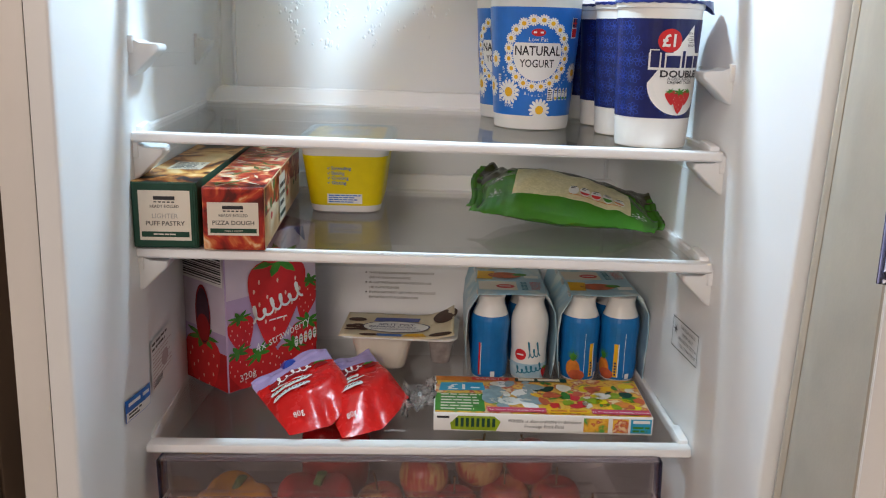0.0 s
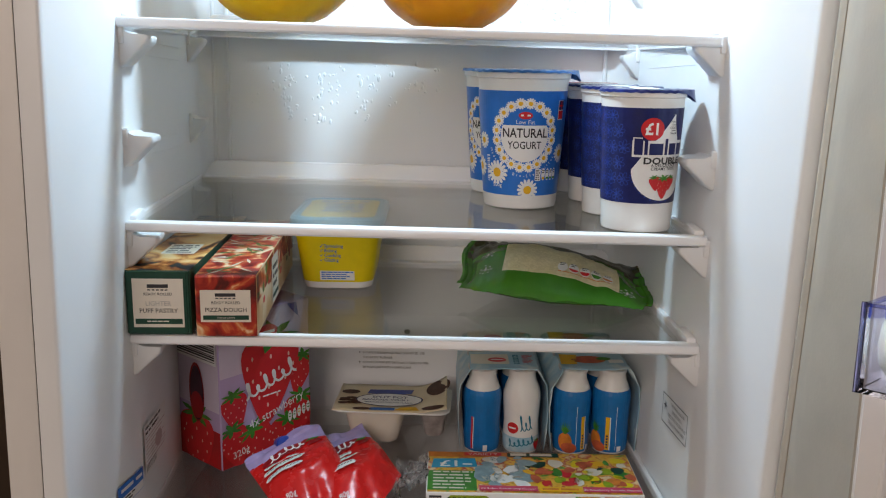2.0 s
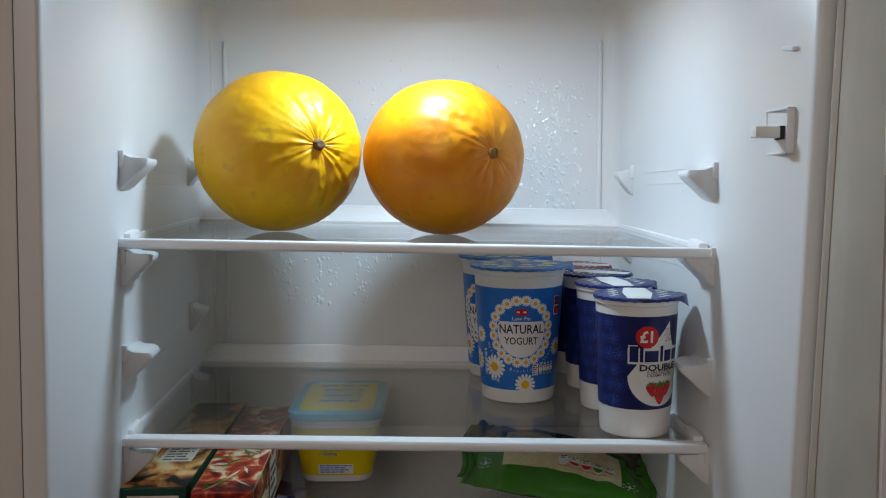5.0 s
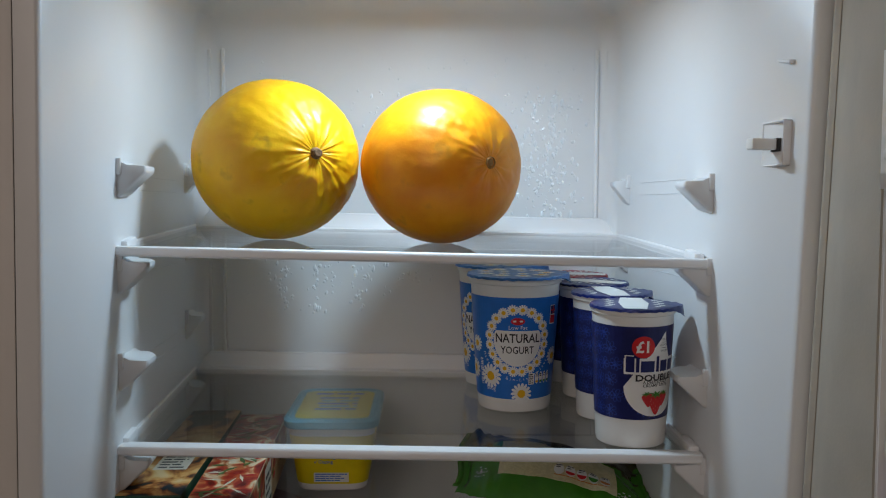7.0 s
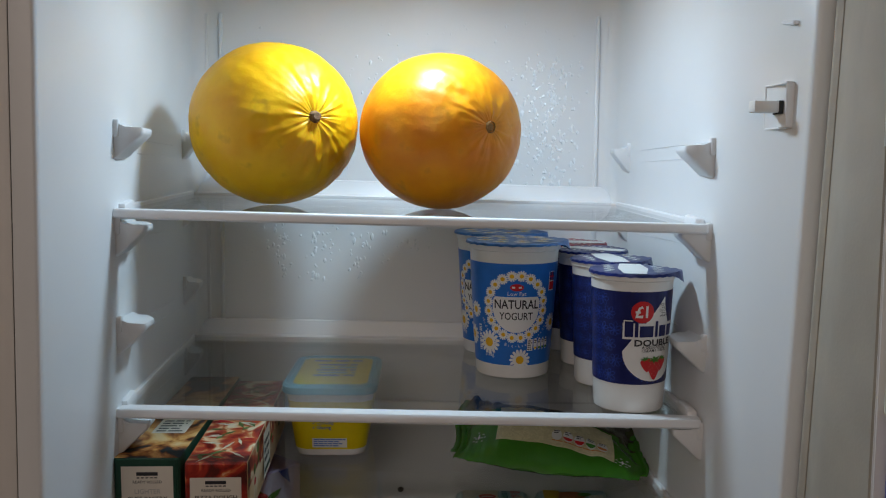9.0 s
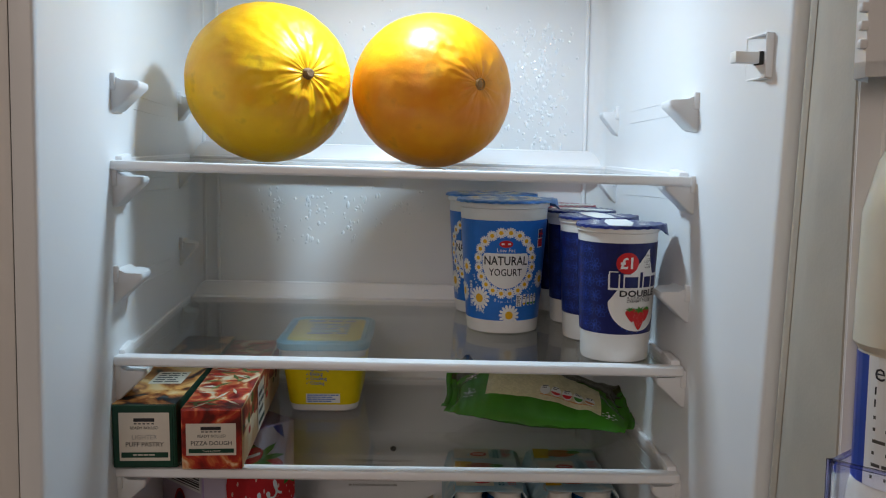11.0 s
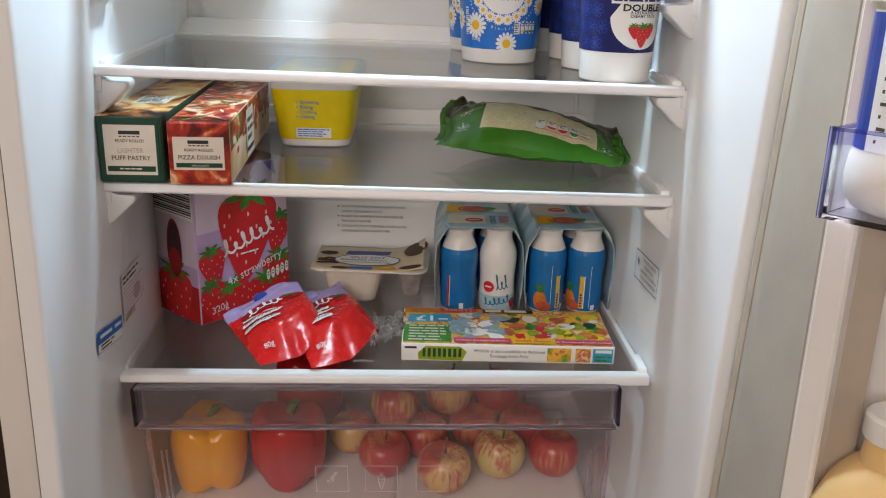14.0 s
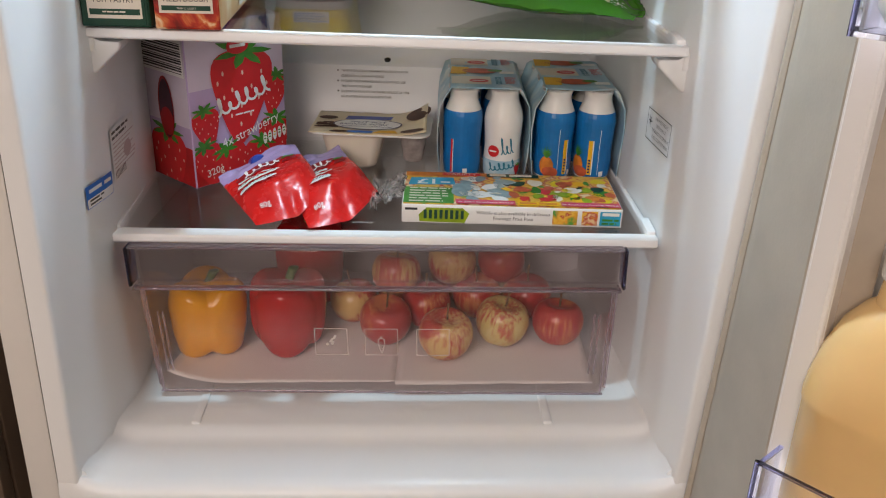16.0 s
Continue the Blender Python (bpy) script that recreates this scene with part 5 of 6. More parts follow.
def build_drink_pack(x, y, kinds, turn, seed, label):
    pack = thing("drink_pack", on_shelf(x, y, Z3), label, "drink pack", "drink packs", turn=turn, lift=SLOPE)
    pack.scale = (1.0, 1.0, 0.96)
    step = 0.0405
    for r in range(3):
        for c in range(2):
            drink(pack, (c - 0.5) * step, 0.0205 + r * step, kinds[c] if r == 0 else "plain", 0)
    # card sleeve: scalloped top and two bowed sides
    w, d, z = 0.0845, 3 * step - 0.003, 0.0958
    rows = []
    for j in range(37):
        yy = d * j / 36 + 0.003
        sc = 0.0016 * abs(math.sin(math.pi * (yy - 0.0) / step * 1.0)) ** 0.7
        row = []
        for k, (xx, zz) in enumerate(((-0.50, 0.005), (-0.525, 0.026), (-0.535, 0.053), (-0.515, 0.076), (-0.455, 0.0935), (-0.40, z), (-0.2, z + 0.0008), (0.0, z - 0.0006), (0.2, z + 0.0008), (0.40, z), (0.455, 0.0935), (0.515, 0.076), (0.535, 0.053), (0.525, 0.026), (0.50, 0.005))):
            e = 1.0 - (sc / w * 10 if 3 < k < 11 and k in (4, 10) else 0)
            row.append((xx * w * e, yy + ((0.002 * math.sin(k * 1.7 + seed) + (-0.003 + 0.004 * (k % 2) if 3 < k < 11 else 0)) if j < 3 else 0), zz + 0.0005 * noise.noise(Vector((xx * 8, yy * 60, seed)))))
        rows.append(row)
    sl = part("card_sleeve", loft(rows, close=False), PALEBLUE, pack, "pale blue printed card sleeve")
    so = sl.modifiers.new("thick", "SOLIDIFY")
    so.thickness, so.offset = 0.0006, 1.0
    s = []
    for r in range(3):
        y0 = 0.011 + r * (step - 0.002)
        if (r + seed) % 2:
            s += [p_disc(-0.004, y0 + 0.018, 0.018, PEACH, 2, 0.011, 20), p_disc(0.012, y0 + 0.020, 0.008, GREEN, 3, 0.005, 9), p_shape([(-0.034, y0 + 0.004), (-0.018, y0 + 0.004), (-0.014, y0 + 0.032), (-0.032, y0 + 0.034)], YOLK, 2, 1), p_rect(0.016, y0 + 0.008, 0.031, y0 + 0.018, PAPERWHITE, 2)]
        else:
            s += [p_disc(-0.006, y0 + 0.016, 0.0095, RED, 3, 0.0068, 24), p_rect(-0.012, y0 + 0.0150, 0.0, y0 + 0.0172, PAPERWHITE, 4), p_rect(-0.033, y0 + 0.004, 0.006, y0 + 0.034, CREAMCARD, 1)]
            for k in range(6):
                s.append(p_rect(0.0105, y0 + 0.005 + 0.0048 * k, 0.0165, y0 + 0.0083 + 0.0048 * k, TEAL, 2))
                s.append(p_rect(0.0122, y0 + 0.006 + 0.0048 * k, 0.0148, y0 + 0.0073 + 0.0048 * k, PALEBLUE, 3))
            s += p_bars(0.020, y0 + 0.032, 0.031, 7, 0.0038, 0.0016, RED, 2, seed)
    printed("sleeve_print", s, lambda u, v, q: (u, v, z + 0.0014 + q), sl)
    return pack


build_drink_pack(0.0865, 0.1380, ("plain", "white"), 1.0, 2, "pack of blue and white yogurt drinks in a printed card sleeve")
build_drink_pack(0.1790, 0.1370, ("pine", "tail"), 3.0, 5, "pack of tropical yogurt drinks in a blue card sleeve")

FRUITART = picture("fruit_picture", [(0.0, (0.02, 0.20, 0.04)), (1.0, (0.80, 0.66, 0.45)), (0.34, (0.10, 0.32, 0.05)), (0.43, (0.72, 0.34, 0.03)), (0.52, (0.78, 0.50, 0.06)), (0.58, (0.50, 0.05, 0.03)), (0.64, (0.76, 0.56, 0.30))], 70.0, 0.4, 0.3)
PINK = material("pink_print", (0.62, 0.05, 0.12), 0.35, 0.08)
GREYBLUE = material("grey_blue_print", (0.30, 0.42, 0.46), 0.4, 0.15, 150.0)
LIME = material("lime_print", (0.30, 0.42, 0.01), 0.4, 0.15, 150.0)
CYAN = material("cyan_print", (0.03, 0.36, 0.60), 0.35, 0.06)


WRAP = clear("wrapper_film", (0.97, 0.97, 0.97), 0.10, 1.12, 0.04)


def build_tube_box():
    w, d, h = 0.196, 0.083, 0.0175
    ob = thing("snack_box", on_shelf(0.0125, 0.0295, Z3), "flat carton of fruit yogurt tubes in a clear wrapper", "box", turn=0.6, lift=SLOPE)
    part("carton", box(0, w, 0, d, 0, h, 0.0012, 2), PAPERWHITE, ob, "glossy white printed carton")
    s = [p_rect(0.001, 0.001, w - 0.001, d - 0.001, FRUITART, 1), p_rect(0.001, d - 0.012, 0.11, d - 0.001, ORANGE, 2), p_rect(0.001, 0.004, 0.046, 0.042, GREEN, 2)]
    s += [p_shape([(0.004, 0.047), (0.048, 0.050), (0.046, 0.068), (0.006, 0.066)], CYAN, 3, 2), p_text("£1", 0.022, 0.0505, 0.017, PAPERWHITE, 4, stretch=1.2, bold=0.02), p_rect(0.034, 0.0535, 0.043, 0.0565, PAPERWHITE, 4)]
    s += [p_rect(0.036, 0.0735, 0.072, 0.0805, RED, 4), p_text("VARIETY", 0.054, 0.0745, 0.0070, CREAMCARD, 5, stretch=1.1), p_rect(0.078, 0.0720, 0.128, 0.0805, DKGREEN, 4)]
    s += p_bars(0.081, 0.0795, 0.124, 1, 0.002, 0.0055, CREAMCARD, 5, 3)
    s += p_bars(0.006, 0.040, 0.043, 6, 0.0062, 0.0026, CREAMCARD, 4, 4)
    rnd = random.Random(17)
    for k in range(90):
        x, y = rnd.uniform(0.050, 0.190), rnd.uniform(0.016, 0.070)
        mat = (GREYBLUE, PAPERWHITE, GREYBLUE, CREAMCARD)[k % 4] if x < 0.095 else (CREAMCARD, PEACH, YELLOW, GREEN, ORANGE, RED, DKGREEN, YOLK, LIME, PEACH)[k % 10]
        r = rnd.uniform(0.003, 0.0085) * (1.25 if x < 0.095 else 1.0)
        a0, q = rnd.uniform(0, 6.28), rnd.uniform(0.45, 1.0)
        c, e = math.cos(a0), math.sin(a0)
        pts = [(r * math.cos(a) * (1 + 0.18 * math.sin(3 * a + k)), r * q * math.sin(a)) for a in [2 * math.pi * i / 16 for i in range(16)]]
        s.append(p_shape([(x + u * c - v * e, min(0.073, y + u * e + v * c)) for u, v in pts], mat, 3 + k % 3, 1))
    s += [p_rect(0.048, 0.003, 0.101, 0.0125, PINK, 6), p_text("2x Safari Strawberry Flavour", 0.0745, 0.0055, 0.0043, PAPERWHITE, 7), p_rect(0.103, 0.003, 0.140, 0.0110, YOLK, 6), p_rect(0.142, 0.003, 0.1945, 0.0125, PINK, 6), p_text("2x Raspberry Rumble Flavour", 0.168, 0.0055, 0.0043, PAPERWHITE, 7)]
    s += p_bars(0.105, 0.009, 0.138, 1, 0.002, 0.0035, ORANGE, 7, 5)
    printed("top_print", s, flat("top", (0, 0, h)), ob, "colourful fruit print")
    s = [p_shape([(0.016, 0.0015), (0.056, 0.001), (0.060, 0.010), (0.054, 0.0150), (0.022, 0.0150), (0.015, 0.008)], LIME, 1, 1)]
    for k in range(8):
        s.append(p_rect(0.0195 + 0.0047 * k, 0.0045, 0.0222 + 0.0047 * k, 0.0130, DKGREEN, 2))
    s += [p_text("Wildlife is also available in delicious", 0.099, 0.0098, 0.0046, INK, 1), p_text("Fromage Frais Pots", 0.099, 0.0048, 0.0046, INK, 1)]
    s += p_bars(0.003, 0.0145, 0.014, 1, 0.003, 0.0022, INK, 1, 2)
    s += [p_rect(0.134, 0.002, 0.156, 0.0155, FRUITART, 1), p_rect(0.160, 0.002, 0.174, 0.0155, FRUITART, 1), p_rect(0.176, 0.002, 0.1945, 0.0155, CYAN, 1)] + p_bars(0.178, 0.0145, 0.193, 1, 0.003, 0.0030, PAPERWHITE, 2, 2)
    s += p_bars(0.178, 0.0085, 0.193, 2, 0.0032, 0.0020, GREEN, 2, 6)
    printed("front_print", s, flat("front"), ob)
    # crumpled end of the clear wrapper
    rows = []
    for i in range(15):
        u = i / 14
        rows.append([])
        for j in range(19):
            v = j / 18
            p = Vector((-u * 0.030, 0.012 + v * 0.062 + 0.010 * (0.5 - v) * u, 0.016 * (1 - u) + 0.004 + 0.011 * u * abs(noise.noise(Vector((u * 5, v * 7, 3)))) * 2))
            p += Vector((0.006 * noise.noise(Vector((u * 9, v * 8, 1))), 0.004 * noise.noise(Vector((u * 8, v * 9, 7))), 0.009 * noise.noise(Vector((u * 7, v * 10, 4)))))
            p.z = max(p.z, 0.0008)
            rows[-1].append(tuple(p))
    wr = part("clear_wrapper", loft(rows, close=False), WRAP, ob, "crumpled clear plastic wrapper end", angle=0.3)
    wr.modifiers.new("thick", "SOLIDIFY").thickness = 0.0002
    wr.visible_shadow = False


build_tube_box()


# ---- salad drawer and what lies in it ----
def veiled(name, tint, veil, amount):
    """Scuffed clear plastic: see-through, slightly milky, with a sheen."""
    m = pane_glass(name, tint)
    nt = m.node_tree
    mix = next(n for n in nt.nodes if n.type == "MIX_SHADER")
    milk_part, haze = nt.nodes.new("ShaderNodeBsdfDiffuse"), nt.nodes.new("ShaderNodeMixShader")
    milk_part.inputs[0].default_value = (*veil, 1)
    grain, amt = nt.nodes.new("ShaderNodeTexNoise"), nt.nodes.new("ShaderNodeMapRange")
    grain.inputs["Scale"].default_value = 18.0
    amt.inputs["To Min"].default_value, amt.inputs["To Max"].default_value = amount * 0.7, amount * 1.3
    nt.links.new(grain.outputs["Fac"], amt.inputs["Value"])
    nt.links.new(amt.outputs[0], haze.inputs[0])
    nt.links.new(mix.inputs[1].links[0].from_socket, haze.inputs[1])
    nt.links.new(milk_part.outputs[0], haze.inputs[2])
    nt.links.new(haze.outputs[0], mix.inputs[1])
    return m


SMOKE = veiled("smoky_plastic", (0.980, 0.962, 0.966), (0.74, 0.64, 0.64), 0.016)
FROST = veiled("frosted_plastic", (0.955, 0.935, 0.945), (0.70, 0.62, 0.62), 0.030)
EDGE = clear("plastic_edge", (0.62, 0.56, 0.64), 0.10, 1.45, 0.15)
TINT = clear("dark_blue_plastic", (0.10, 0.11, 0.28), 0.08, 1.45)
DB, DT = 0.8790, 1.0300


def drawer_rise(x):
    return 0.030 * x


def build_drawer():
    dr = thing("salad_drawer", (0, 0, 0), "clear plastic salad drawer with a moulded handle band", "drawer")
    dr.matrix_world = Matrix.Translation((-0.0050, 0, 0.95)) @ Matrix.Rotation(-0.030, 4, "Y") @ Matrix.Translation((0, 0, -0.95))
    ring = lambda w, y0, y1, z, r: [(x, y, z) for x, y in rounded(w, y1 - y0, r, 5, 0, (y0 + y1) / 2)]
    t = 0.0022
    rings = [ring(0.404, 0.006, 0.240, DB, 0.010), ring(0.414, 0.0015, 0.244, DB + 0.0010, 0.012), ring(0.417, 0.0, 0.246, DB + 0.005, 0.012), ring(0.426, -0.006, 0.255, DT, 0.012)]
    inner = [ring(0.426 - 2 * t, -0.006 + t, 0.255 - t, DT, 0.010), ring(0.417 - 2 * t, t, 0.246 - t, DB + 0.006, 0.010), ring(0.410, 0.005, 0.242, DB + t, 0.010)]
    part("tray", loft(rings + inner), SMOKE, dr, "clear smoky plastic tray").visible_shadow = False
    part("bottom_edge", loft([[(x, y, z) for y, z in ((0.0005, DB + 0.0006), (-0.0012, DB + 0.0008), (-0.0012, DB + 0.0024), (0.0005, DB + 0.0026))] for x in (-0.2055, 0.2055)]), EDGE, dr)
    part("handle_band", box(-0.2120, 0.2120, -0.0150, -0.0085, 0.9950, DT + 0.0005, 0.0018), FROST, dr, "clear raised handle band").visible_shadow = False
    part("handle_lip", box(-0.2120, 0.2120, -0.0155, 0.004, DT + 0.0006, DT + 0.0030, 0.001), EDGE, dr, "thick edge of the handle band")
    part("lower_lip", box(-0.2120, 0.2120, -0.0158, -0.0080, 0.9925, 0.9948, 0.0008), EDGE, dr)
    part("inner_ledge", box(-0.2100, 0.2100, -0.0105, -0.0075, 0.9990, 1.0003, 0.0005), FROST, dr)
    for s in (-1, 1):
        c = part("corner_post", box(min(s * 0.2122, s * 0.2150), max(s * 0.2122, s * 0.2150), -0.0155, 0.004, 0.9955, DT + 0.002, 0.0010), TINT, dr, "dark blue edge of the handle band")
        c.visible_shadow = False
        for x0, y0, mat in ((0.2050, -0.0030, EDGE), (0.2085, 0.0015, SMOKE), (0.2108, 0.0060, EDGE)):
            bm = loft([[(s * (x0 - 0.0030 * (1 - k) + x), y0 - 0.0060 * k + y, (DB + 0.004, 0.9920)[k]) for x, y in ((0, 0), (0.0016, 0), (0.0016, 0.003), (0, 0.003))] for k in (0, 1)])
            part("side_rib", bm, mat, dr).visible_shadow = False
        for x0 in (0.1900, 0.1945):
            bm = loft([[(s * (x0 + 0.0015 * k + x), -0.0045 - 0.002 * k + y, (0.905, 0.966)[k]) for x, y in ((0, 0), (0.0013, 0), (0.0013, 0.002), (0, 0.002))] for k in (0, 1)])
            part("side_slot", bm, EDGE, dr).visible_shadow = False
    line = material("frosted_print", (0.62, 0.56, 0.54), 0.6)
    sl = lambda x, y, q: (x + 0.0035, -0.0003 - 0.006 * (y - DB) / (DT - DB) - q, y)
    s = []
    for x0 in (-0.062, -0.0165, 0.030):
        y0, y1, x1, tt = 0.9215, 0.9495, x0 + 0.030, 0.0006
        s += [p_rect(x0, y0, x1, y0 + tt, line, 2), p_rect(x0, y1 - tt, x1, y1, line, 2), p_rect(x0, y0, x0 + tt, y1, line, 2), p_rect(x1 - tt, y0, x1, y1, line, 2)]
    cx = -0.0015
    pts = [(cx + 0.0030 * q, 0.9380 - 0.0140 * p) for p, q in ((0, 1), (0.4, 0.85), (0.8, 0.4), (1, 0), (0.8, -0.4), (0.4, -0.85), (0, -1), (-0.12, 0))]
    for (a, b), (c, d) in zip(pts, pts[1:] + pts[:1]):
        n = Vector((d - b, a - c)).normalized() * 0.00045
        s.append(([(a - n.x, b - n.y), (c - n.x, d - n.y), (c + n.x, d + n.y), (a + n.x, b + n.y)], [(0, 1, 2, 3)], line, 2))
    for a in (60, 90, 120):
        s.append(([(cx - 0.0003, 0.9395), (cx + 0.0003, 0.9395), (cx + 0.0065 * math.cos(radians(a)), 0.9395 + 0.0060 * math.sin(radians(a)))], [(0, 1, 2)], line, 2))
    for k in range(3):
        s.append(p_rect(cx - 0.002 + 0.001 * k, 0.9345 - 0.003 * k, cx + 0.0005 + 0.001 * k, 0.9350 - 0.003 * k, line, 2))
    rnd = random.Random(2)
    for k in range(7):
        s.append(p_disc(-0.047 + rnd.uniform(-0.004, 0.004), 0.937 + rnd.uniform(-0.005, 0.005), 0.0013, line, 2, 0.0013, 8, 1))
    printed("vegetable_symbol", s, sl, dr, "pale outlined vegetable symbol")


build_drawer()

TOWEL = material("paper_towel", (0.84, 0.82, 0.80), 0.9, 0.02, 30.0, 0.14, 420.0)
for x0, x1, seed in ((-0.206, 0.0105, 1.0), (0.009, 0.196, 5.0)):
    rows = []
    for i in range(25):
        x = x0 + (x1 - x0) * i / 24
        rows.append([])
        for j in range(25):
            y = 0.010 + 0.220 * j / 24 + (0.006 * (x - x0) / 0.2 if j == 0 else 0) + 0.0015 * noise.noise(Vector((x * 40, seed, 0))) * (j == 0)
            z = DB + 0.0030 + drawer_rise(x) + (0.0006 if seed > 2 else 0) + 0.0007 * abs(noise.noise(Vector((x * 25, y * 25, seed))))
            z += 0.014 * max(0.0, (-0.150 - x) / 0.056) ** 2 * max(0.0, 1 - j / 9) if seed < 2 else 0
            rows[-1].append((x, y, z))
    tw = tagged(part("paper_towel", loft(rows, close=False), TOWEL), "white embossed kitchen paper lining the drawer", "paper towel", "paper towels")
    tw.modifiers.new("thick", "SOLIDIFY").thickness = 0.0005


def pepper(place, r, h, mat, seed, turn, label):
    ob = thing("bell_pepper", (place[0], place[1], place[2] + drawer_rise(place[0])), label, "pepper", "bell peppers", turn=turn)
    rings, n = [], 72
    for k in range(1, 26):
        t = k / 26
        zz = h * (0.5 - 0.5 * math.cos(math.pi * t))
        base = math.sin(math.pi * (0.06 + 0.90 * t)) ** 0.40 * (0.86 + 0.20 * t)
        ring = []
        for i in range(n):
            a = 2 * math.pi * i / n
            lobe = 0.17 * abs(math.cos(1.5 * a + seed)) ** 0.7 * (0.6 + 0.6 * abs(2 * t - 1)) - 0.06
            rr = r * base * (0.90 + lobe) + 0.0012 * noise.noise(Vector((math.cos(a) * 2, math.sin(a) * 2, t * 3 + seed)))
            dz = (0.010 * abs(math.cos(1.5 * a + seed)) ** 0.8 - 0.005) * (1 if t > 0.75 else (-0.9 if t < 0.25 else 0)) * min(1, rr / r * 1.4)
            ring.append((rr * math.cos(a), rr * math.sin(a), zz + dz))
        rings.append(ring)
    bm = loft(rings)
    low = min(v.co.z for v in bm.verts)
    for v in bm.verts:
        v.co.z -= low
    part("flesh", bm, mat, ob)
    bm = lathe([(0.010, h - 0.009), (0.0085, h - 0.004), (0.0050, h - 0.001), (0.0042, h + 0.008), (0.0052, h + 0.014), (0.0035, h + 0.0150)], 18)
    for v in bm.verts:
        v.co.x += max(0, v.co.z - h) * 0.6
    part("stalk", bm, STALK, ob, "green stalk")
    return ob


STALK = material("green_stalk", (0.10, 0.20, 0.04), 0.5, 0.2, 120.0, 0.2, 200.0)
PEPY = material("yellow_pepper_skin", (0.85, 0.38, 0.006), 0.18, 0.08, 25.0, 0.04, 60.0, sss=0.06)
PEPR = material("red_pepper_skin", (0.50, 0.008, 0.010), 0.18, 0.12, 25.0, 0.04, 60.0)
base = DB + 0.0048
pepper((-0.181, 0.075, base), 0.0415, 0.071, PEPY, 0.6, 10, "glossy yellow bell pepper in the drawer")
pepper((-0.103, 0.082, base), 0.0425, 0.070, PEPR, 0.2, 40, "glossy red bell pepper in the drawer")
pepper((-0.098, 0.185, base), 0.0420, 0.092, PEPR, 1.9, 70, "large red bell pepper at the back of the drawer")


def apple_skin(name, ground, blush, amount):
    m = bpy.data.materials.new(name)
    m.use_nodes = True
    nt = m.node_tree
    b = nt.nodes["Principled BSDF"]
    b.inputs["Roughness"].default_value = 0.28
    co = nt.nodes.new("ShaderNodeTexCoord")
    mp = nt.nodes.new("ShaderNodeMapping")
    mp.inputs["Scale"].default_value = (1.0, 1.0, 0.17)
    nt.links.new(co.outputs["Object"], mp.inputs["Vector"])
    n = nt.nodes.new("ShaderNodeTexNoise")
    n.inputs["Scale"].default_value, n.inputs["Detail"].default_value = 330.0, 3.0
    nt.links.new(mp.outputs[0], n.inputs["Vector"])
    big = nt.nodes.new("ShaderNodeTexNoise")
    big.inputs["Scale"].default_value, big.inputs["Detail"].default_value = 28.0, 2.0
    info = nt.nodes.new("ShaderNodeObjectInfo")
    add = nt.nodes.new("ShaderNodeVectorMath")
    nt.links.new(co.outputs["Object"], add.inputs[0])
    nt.links.new(info.outputs["Random"], add.inputs[1])
    nt.links.new(add.outputs[0], big.inputs["Vector"])
    ma = nt.nodes.new("ShaderNodeMath")
    ma.operation = "MULTIPLY_ADD"
    ma.inputs[1].default_value = 0.75
    nt.links.new(n.outputs["Fac"], ma.inputs[0])
    nt.links.new(big.outputs["Fac"], ma.inputs[2])
    r = nt.nodes.new("ShaderNodeValToRGB")
    r.color_ramp.elements[0].position, r.color_ramp.elements[0].color = 0.80 - amount, (*ground, 1)
    r.color_ramp.elements[1].position, r.color_ramp.elements[1].color = 1.00 - amount, (*blush, 1)
    nt.links.new(ma.outputs[0], r.inputs[0])
    nt.links.new(r.outputs[0], b.inputs["Base Color"])
    return m


APPLE_A = apple_skin("blushed_apple", (0.66, 0.45, 0.18), (0.46, 0.07, 0.05), 0.02)
APPLE_B = apple_skin("pale_apple", (0.62, 0.50, 0.20), (0.50, 0.13, 0.07), -0.06)
APPLE_R = apple_skin("red_apple", (0.58, 0.22, 0.09), (0.40, 0.03, 0.03), 0.12)


def apple(x, y, z, r, mat, nod, turn, label):
    ob = thing("apple", (x, y, z), label, "apple", "apples")
    ob.matrix_world = pose(x, y, z + r * 0.90 + drawer_rise(x), nod, 0, turn)
    rings, n = [], 44
    for k in range(1, 28):
        t = math.pi * k / 28
        rr = r * (math.sin(t) ** 0.82) * (1.0 + 0.06 * math.cos(t))
        zz = r * 0.93 * math.cos(t) - r * 0.30 * math.exp(-(t / 0.42) ** 2) + r * 0.20 * math.exp(-((math.pi - t) / 0.36) ** 2)
        rings.append([(rr * math.cos(2 * math.pi * i / n) * (1 + 0.025 * math.cos(5 * 2 * math.pi * i / n) * (t > 2)), rr * math.sin(2 * math.pi * i / n), zz) for i in range(n)])
    part("flesh", loft(rings), mat, ob)
    st = part("stalk", lathe([(0.0012, 0.0), (0.0009, 0.010), (0.0014, 0.020), (0.0010, 0.0205)], 8), STEM, ob, "thin brown stalk")
    st.location = (0, 0, r * 0.60)
    return ob


